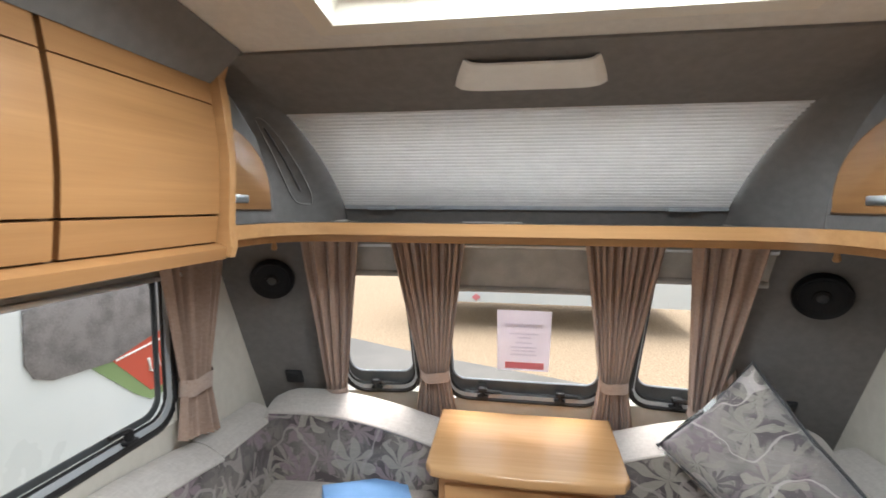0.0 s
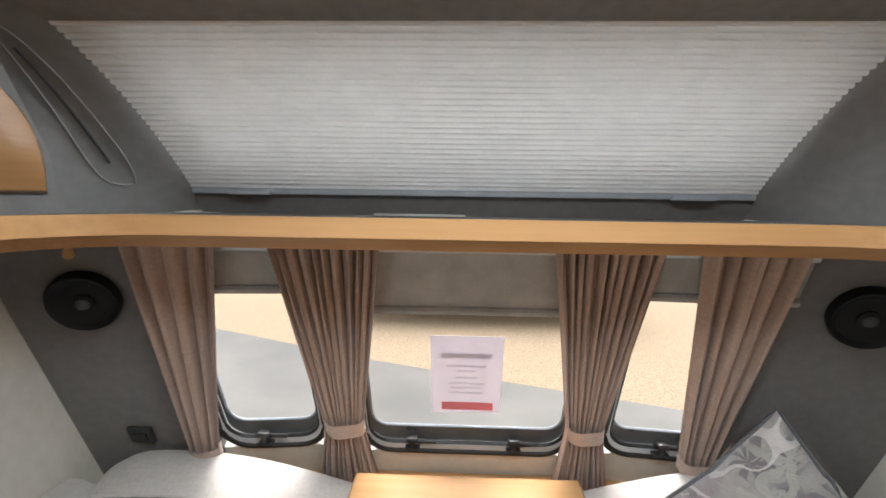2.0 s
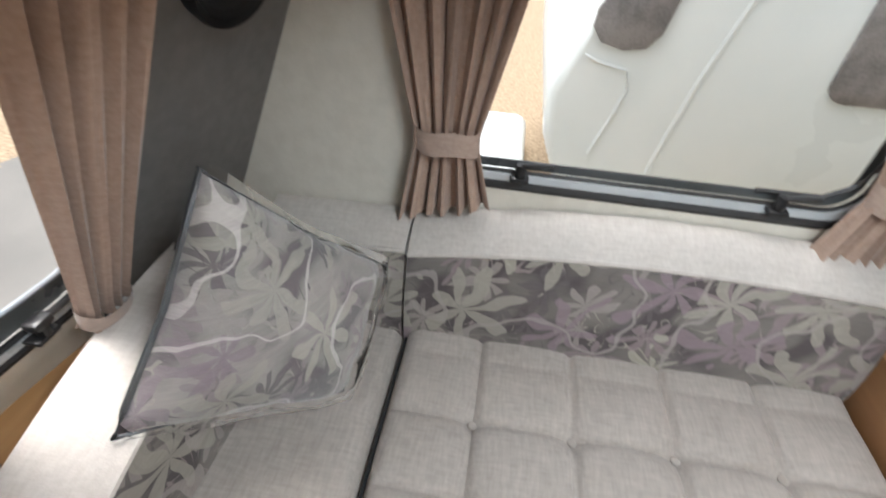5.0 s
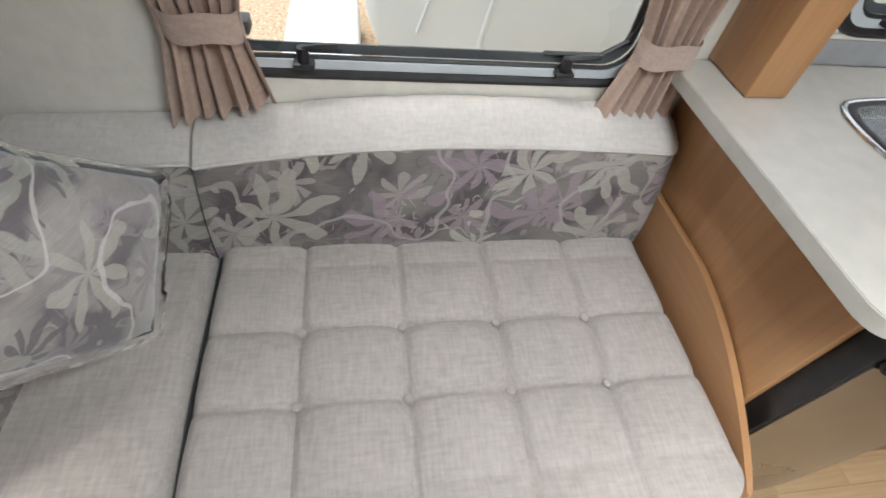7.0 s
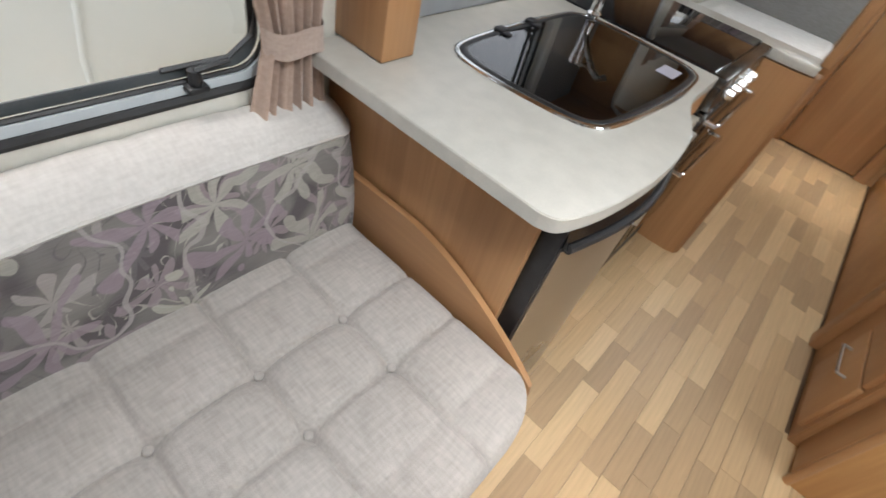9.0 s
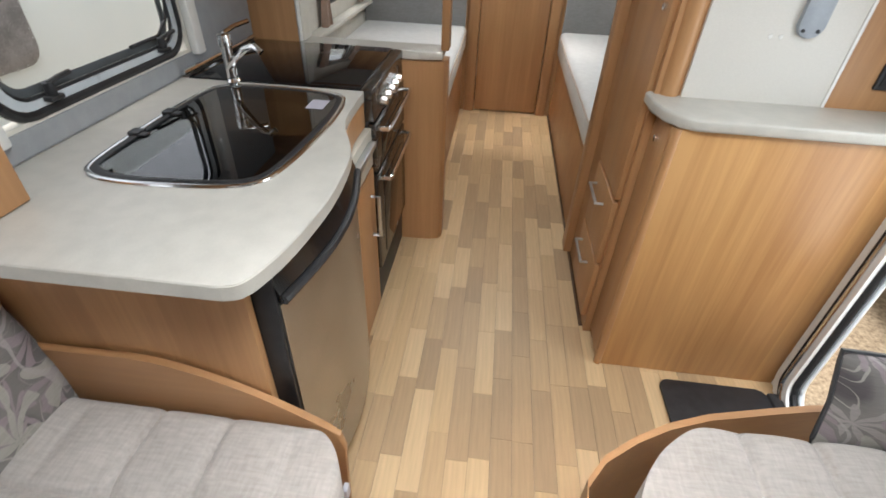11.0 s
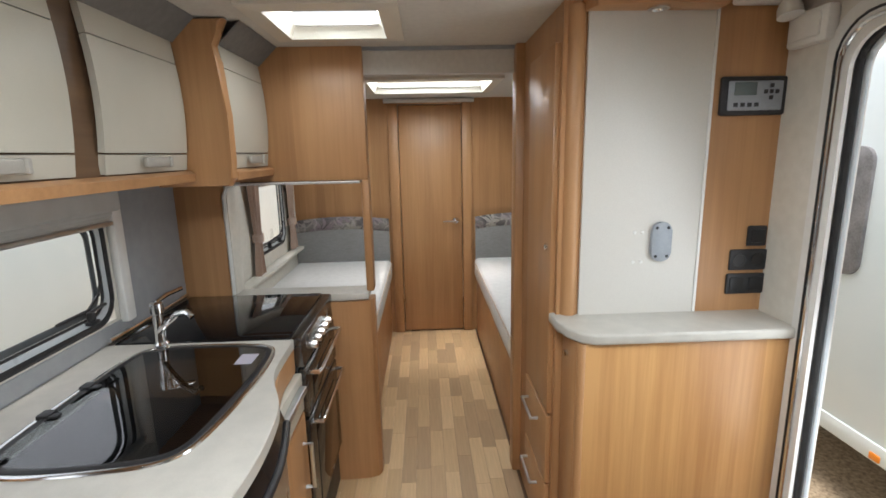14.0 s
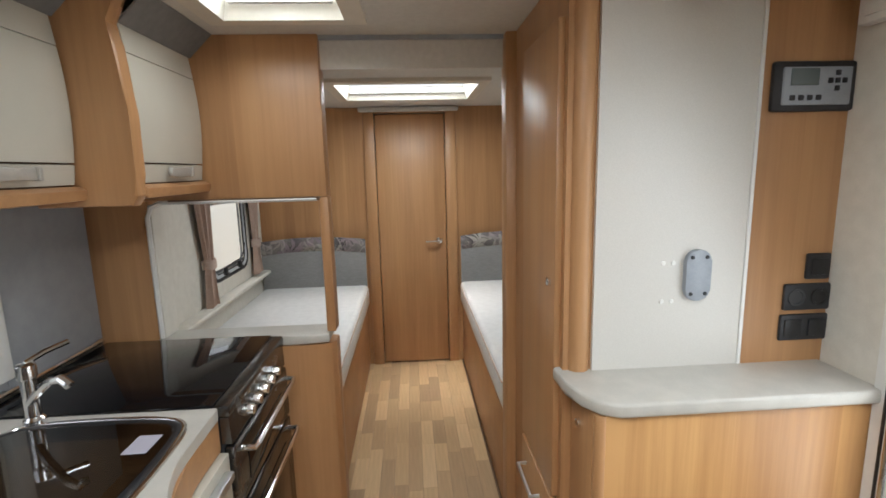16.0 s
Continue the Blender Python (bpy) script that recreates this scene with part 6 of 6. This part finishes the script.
part("sheet", sheet(nb(), lambda u, v: on_pane(-0.185 + 0.20 * u, 0.852 + 0.265 * v, 0.002), 3, 4, 0.001), PAPER, sg, "white paper")
part("red_foot", sheet(nb(), lambda u, v: on_pane(-0.155 + 0.15 * u, 0.862 + 0.028 * v, 0.004), 2, 1, 0.001), REDINK, sg, "red printed bar")
part("print_line", sheet(nb(), lambda u, v: on_pane(-0.155 + 0.14 * u, 1.045 + 0.016 * v, 0.004), 1, 1, 0.0005), FAINT, sg, "faint grey heading bar")
for z, w in ((1.015, 0.11), (0.998, 0.05), (0.975, 0.06), (0.955, 0.10), (0.94, 0.09), (0.922, 0.10)):
    part("print_line", sheet(nb(), lambda u, v: on_pane(-0.085 - w / 2 + w * u, z + 0.005 * v, 0.004), 1, 1, 0.0005), FAINT, sg, "grey line of print")

# ---- small lounge things ----
for s in (-1, 1):
    x = FX + s * 0.867
    y = front_y(x, 1.245) - 0.006
    sp = thing("loudspeaker", (x, y, 1.245), "round black loudspeaker on the grey corner panel", "loudspeaker", "loudspeakers")
    m = pose(x, y - 0.02, 1.24, 90 + 22, 0, -18 * s)
    part("ring", lathe(nb(), [(0.073, -0.014), (0.075, 0.008), (0.071, 0.016), (0.062, 0.012), (0.058, 0.006)], m, 36), MATBLACK, sp, "black rim")
    part("cone", lathe(nb(), [(0.060, 0.0), (0.059, 0.009), (0.042, 0.004), (0.024, 0.003), (0.022, 0.010), (0.010, 0.015)], m, 36), MATBLACK, sp, "black cone with centre dome")
    part("dust_cap", lathe(nb(), [(0.0165, 0.010), (0.014, 0.0155), (0.007, 0.0185), (0.001, 0.0195)], m, 24), GREYDARK, sp, "dark grey centre cap")
    xx = CX + s * 0.80
    ring = thing("curtain_pull", (xx, 5.0, 1.36), "small beech cord pull under the shelf", "cord pull", "cord pulls")
    part("cord", tube(nb(), [(xx, 5.02, 1.417), (xx, 5.02, 1.385)], 0.002, 6), CREAM, ring)
    part("knob", lathe(nb(), [(0.004, 0.03), (0.008, 0.01), (0.010, 0.0), (0.006, -0.006)], pose(xx, 5.02, 1.362), 12), HONEY, ring, "beech knob")
    xs_ = FX + s * 0.893
    y = front_y(xs_, 0.82) - 0.008
    so = thing("wall_socket", (xs_, y, 0.785), "small black socket on the grey corner panel", "socket", "front sockets")
    bm = nb()
    box(bm, -0.035, 0.035, -0.014, 0.0, -0.03, 0.03, 0.006)
    bm.transform(pose(xs_, y, 0.82, 24, 0, 0))
    part("plate", bm, DARKPLAST, so)
    bm = nb()
    box(bm, -0.02, 0.02, -0.018, -0.012, -0.016, 0.016, 0.004)
    bm.transform(pose(xs_, y, 0.82, 24, 0, 0))
    part("cover", bm, BLACK, so)

# bits round the entrance
bx_ = thing("junction_box", (XL + 0.02, 3.16, 1.78), "small white junction box beside the doorway top", "junction box")
part("case", box(nb(), XL, XL + 0.035, 3.10, 3.24, 1.755, 1.845, 0.008), WHITEPLAST, bx_)
part("cap", box(nb(), XL + 0.034, XL + 0.042, 3.12, 3.22, 1.77, 1.83, 0.004), WHITEPLAST, bx_)
dl = thing("downlight", (-0.73, 3.10, CEIL - 0.01), "small round downlight in the beech canopy", "downlight")
part("canopy", prism(nb(), [(-0.92, 3.055), (-0.92, 3.12), (-0.73, 3.15), (-0.55, 3.12), (-0.53, 3.055)], "z", CEIL - 0.035, CEIL - 0.002, 0.004), BEECH_X, dl, "beech canopy")
part("ring", lathe(nb(), [(0.03, 0), (0.03, -0.006), (0.022, -0.007), (0.02, -0.003)], pose(-0.73, 3.10, CEIL - 0.035), 20), CHROME, dl, "chrome ring")
sl = thing("spotlight", (-1.04, 3.12, CEIL - 0.02), "white adjustable spotlight at the ceiling corner", "spotlight")
part("base", box(nb(), -1.13, -0.95, 3.075, 3.15, CEIL - 0.03, CEIL - 0.003, 0.01), WHITEPLAST, sl)
part("head", lathe(nb(), [(0.02, 0), (0.03, -0.02), (0.032, -0.045), (0.024, -0.046)], pose(-1.08, 3.13, CEIL - 0.03, 15), 18), WHITEPLAST, sl, "white lamp head")

# scatter cushion standing in its clear bag
cush = thing("scatter_cushion", (0.56, 5.05, 0.48), "floral scatter cushion in a clear plastic bag, propped in the corner", "cushion")
QA, QB, QC, QD = Vector((0.60, 5.16, 1.03)), Vector((0.365, 5.255, 0.70)), Vector((0.62, 5.0, 0.495)), Vector((0.84, 4.97, 0.70))
QN = (QB - QD).cross(QA - QC).normalized()
QN = QN if QN.y > 0 else -QN


def pillow(u, v, side, quad=(QA, QB, QC, QD), nrm=QN, puff=0.082):
    a, b = 2 * u - 1, 2 * v - 1
    h = puff * (max(0, 1 - abs(a) ** 2.6) * max(0, 1 - abs(b) ** 2.6)) ** 0.5
    k = 1 - 0.06 * (1 - abs(b)) * abs(a) - 0.06 * (1 - abs(a)) * abs(b)
    wr = 0.004 * math.sin(9 * a + 5 * b) * (1 - a * a) * (1 - b * b)
    a, b = a * k, b * k
    A, B, C, D = quad
    p = A * (1 + a) * (1 + b) / 4 + B * (1 - a) * (1 + b) / 4 + C * (1 - a) * (1 - b) / 4 + D * (1 + a) * (1 - b) / 4
    return p + nrm * side * (h + wr)


bm = nb()
sheet(bm, lambda u, v: pillow(u, v, -1), 20, 20), sheet(bm, lambda u, v: pillow(u, v, 1), 20, 20)
bmesh.ops.remove_doubles(bm, verts=bm.verts[:], dist=0.0005)
part("cover", bm, FLORAL_CUSHION, cush, "floral printed cover", smooth=80)
loop = [(k / 10, 0) for k in range(10)] + [(1, k / 10) for k in range(10)] + [(1 - k / 10, 1) for k in range(10)] + [(0, 1 - k / 10) for k in range(10)]
part("piping", tube(nb(), [pillow(u, v, 1) for u, v in loop], 0.0055, 6, True), GREYDARK, cush, "dark grey piping")
bm = nb()
CREASE = lambda a, b: 0.008 * noise.noise(Vector((7 * a, 7 * b, 3)))


def bagged(u, v, side):
    a, b = 2 * u - 1, 2 * v - 1
    p = pillow(u, v, side)
    grow = 0.03 + 0.10 * max(0, a + b - 1.2)
    mid = (QA + QB + QC + QD) / 4
    return p + (p - mid) * grow + QN * side * (0.006 + abs(CREASE(a, b)))


bm = nb()
sheet(bm, lambda u, v: bagged(u, v, -1), 26, 26)
bag = part("bag", bm, BAG, cush, "clear crinkled plastic bag", smooth=25)
bag.visible_shadow = False

# end cushion standing on the bench by the door
ec = thing("end_cushion", (-0.96, 3.78, 0.44), "floral end cushion with dark piping on the bench end", "cushion")
EQ = tuple(Vector(p) for p in ((-1.13, 3.70, 0.665), (-0.79, 3.708, 0.672), (-0.79, 3.79, 0.445), (-1.13, 3.785, 0.445)))
EN = (EQ[1] - EQ[3]).cross(EQ[0] - EQ[2]).normalized()
bm = nb()
for side in (-1, 1):
    sheet(bm, lambda u, v: pillow(u, v, side, EQ, EN, 0.03), 16, 16)
bmesh.ops.remove_doubles(bm, verts=bm.verts[:], dist=0.0005)
part("cover", bm, FLORAL, ec, "floral printed cover", smooth=80)
part("piping", tube(nb(), [pillow(u, v, 1, EQ, EN, 0.03) for u, v in loop], 0.005, 6, True), GREYDARK, ec, "dark grey piping")

# blue folder on the left corner seat
fo = thing("paper_folder", (-0.60, 5.09, 0.485), "light blue paper folder lying on the grey seat", "folder")
bm = nb()
box(bm, -0.15, 0.15, -0.11, 0.11, 0.0, 0.008, 0.002)
bm.transform(pose(-0.60, 5.09, 0.492, 2, 3, 24))
part("cover", bm, BLUE, fo)
bm = nb()
box(bm, -0.148, 0.12, -0.10, 0.108, 0.0, 0.004, 0.001)
bm.transform(pose(-0.595, 5.095, 0.5015, 3, 4, 29))
part("flap", bm, BLUE, fo)

# door mat and seat label
mt = solid("door_mat", prism(nb(), rounded(-1.09, -0.72, 3.27, 3.62, 0.03), "z", 0.002, 0.014, 0.003), DARKPLAST, "dark rubber mat inside the entrance", "mat")
solid("care_label", box(nb(), 0.205, 0.216, 3.97, 3.99, 0.33, 0.37, 0.001), PAPER, "small white care label at the seat edge", "label")

# ---- floor strips ----
W, L = 0.068, 0.30
strip = {}
for k in range(3):
    bm = nb()
    box(bm, -W / 2 + 0.0005, W / 2 - 0.0005, -0.5 * L * (1, 0.8, 1.2)[k] + 0.0004, 0.5 * L * (1, 0.8, 1.2)[k] - 0.0004, -0.006, 0.0)
    me = bpy.data.meshes.new("plank")
    bm.to_mesh(me), bm.free()
    me.materials.append(STRIP)
    strip[k] = (me, L * (1, 0.8, 1.2)[k])
rnd = random.Random(5)
cols = int((XR - XL) / W)
rest = []
for c in range(cols + 1):
    x = XL + W / 2 + c * W
    if x > 0.42:
        break
    y = 0.70 - rnd.uniform(0, L)
    while y < 4.95:
        k = rnd.randrange(3)
        me, ln = strip[k]
        yc = y + ln / 2
        y += ln
        aisle = -0.53 < x < 0.40 and yc < 3.95
        near = (aisle and -0.48 < x < 0.40) or (-0.42 < x < 0.30 and yc < 4.95) or (x < -0.40 and 3.0 < yc < 3.9)
        if not near:
            continue
        ob = new("plank", me)
        ob.parent = fl
        ob.location = (x, yc, 0)
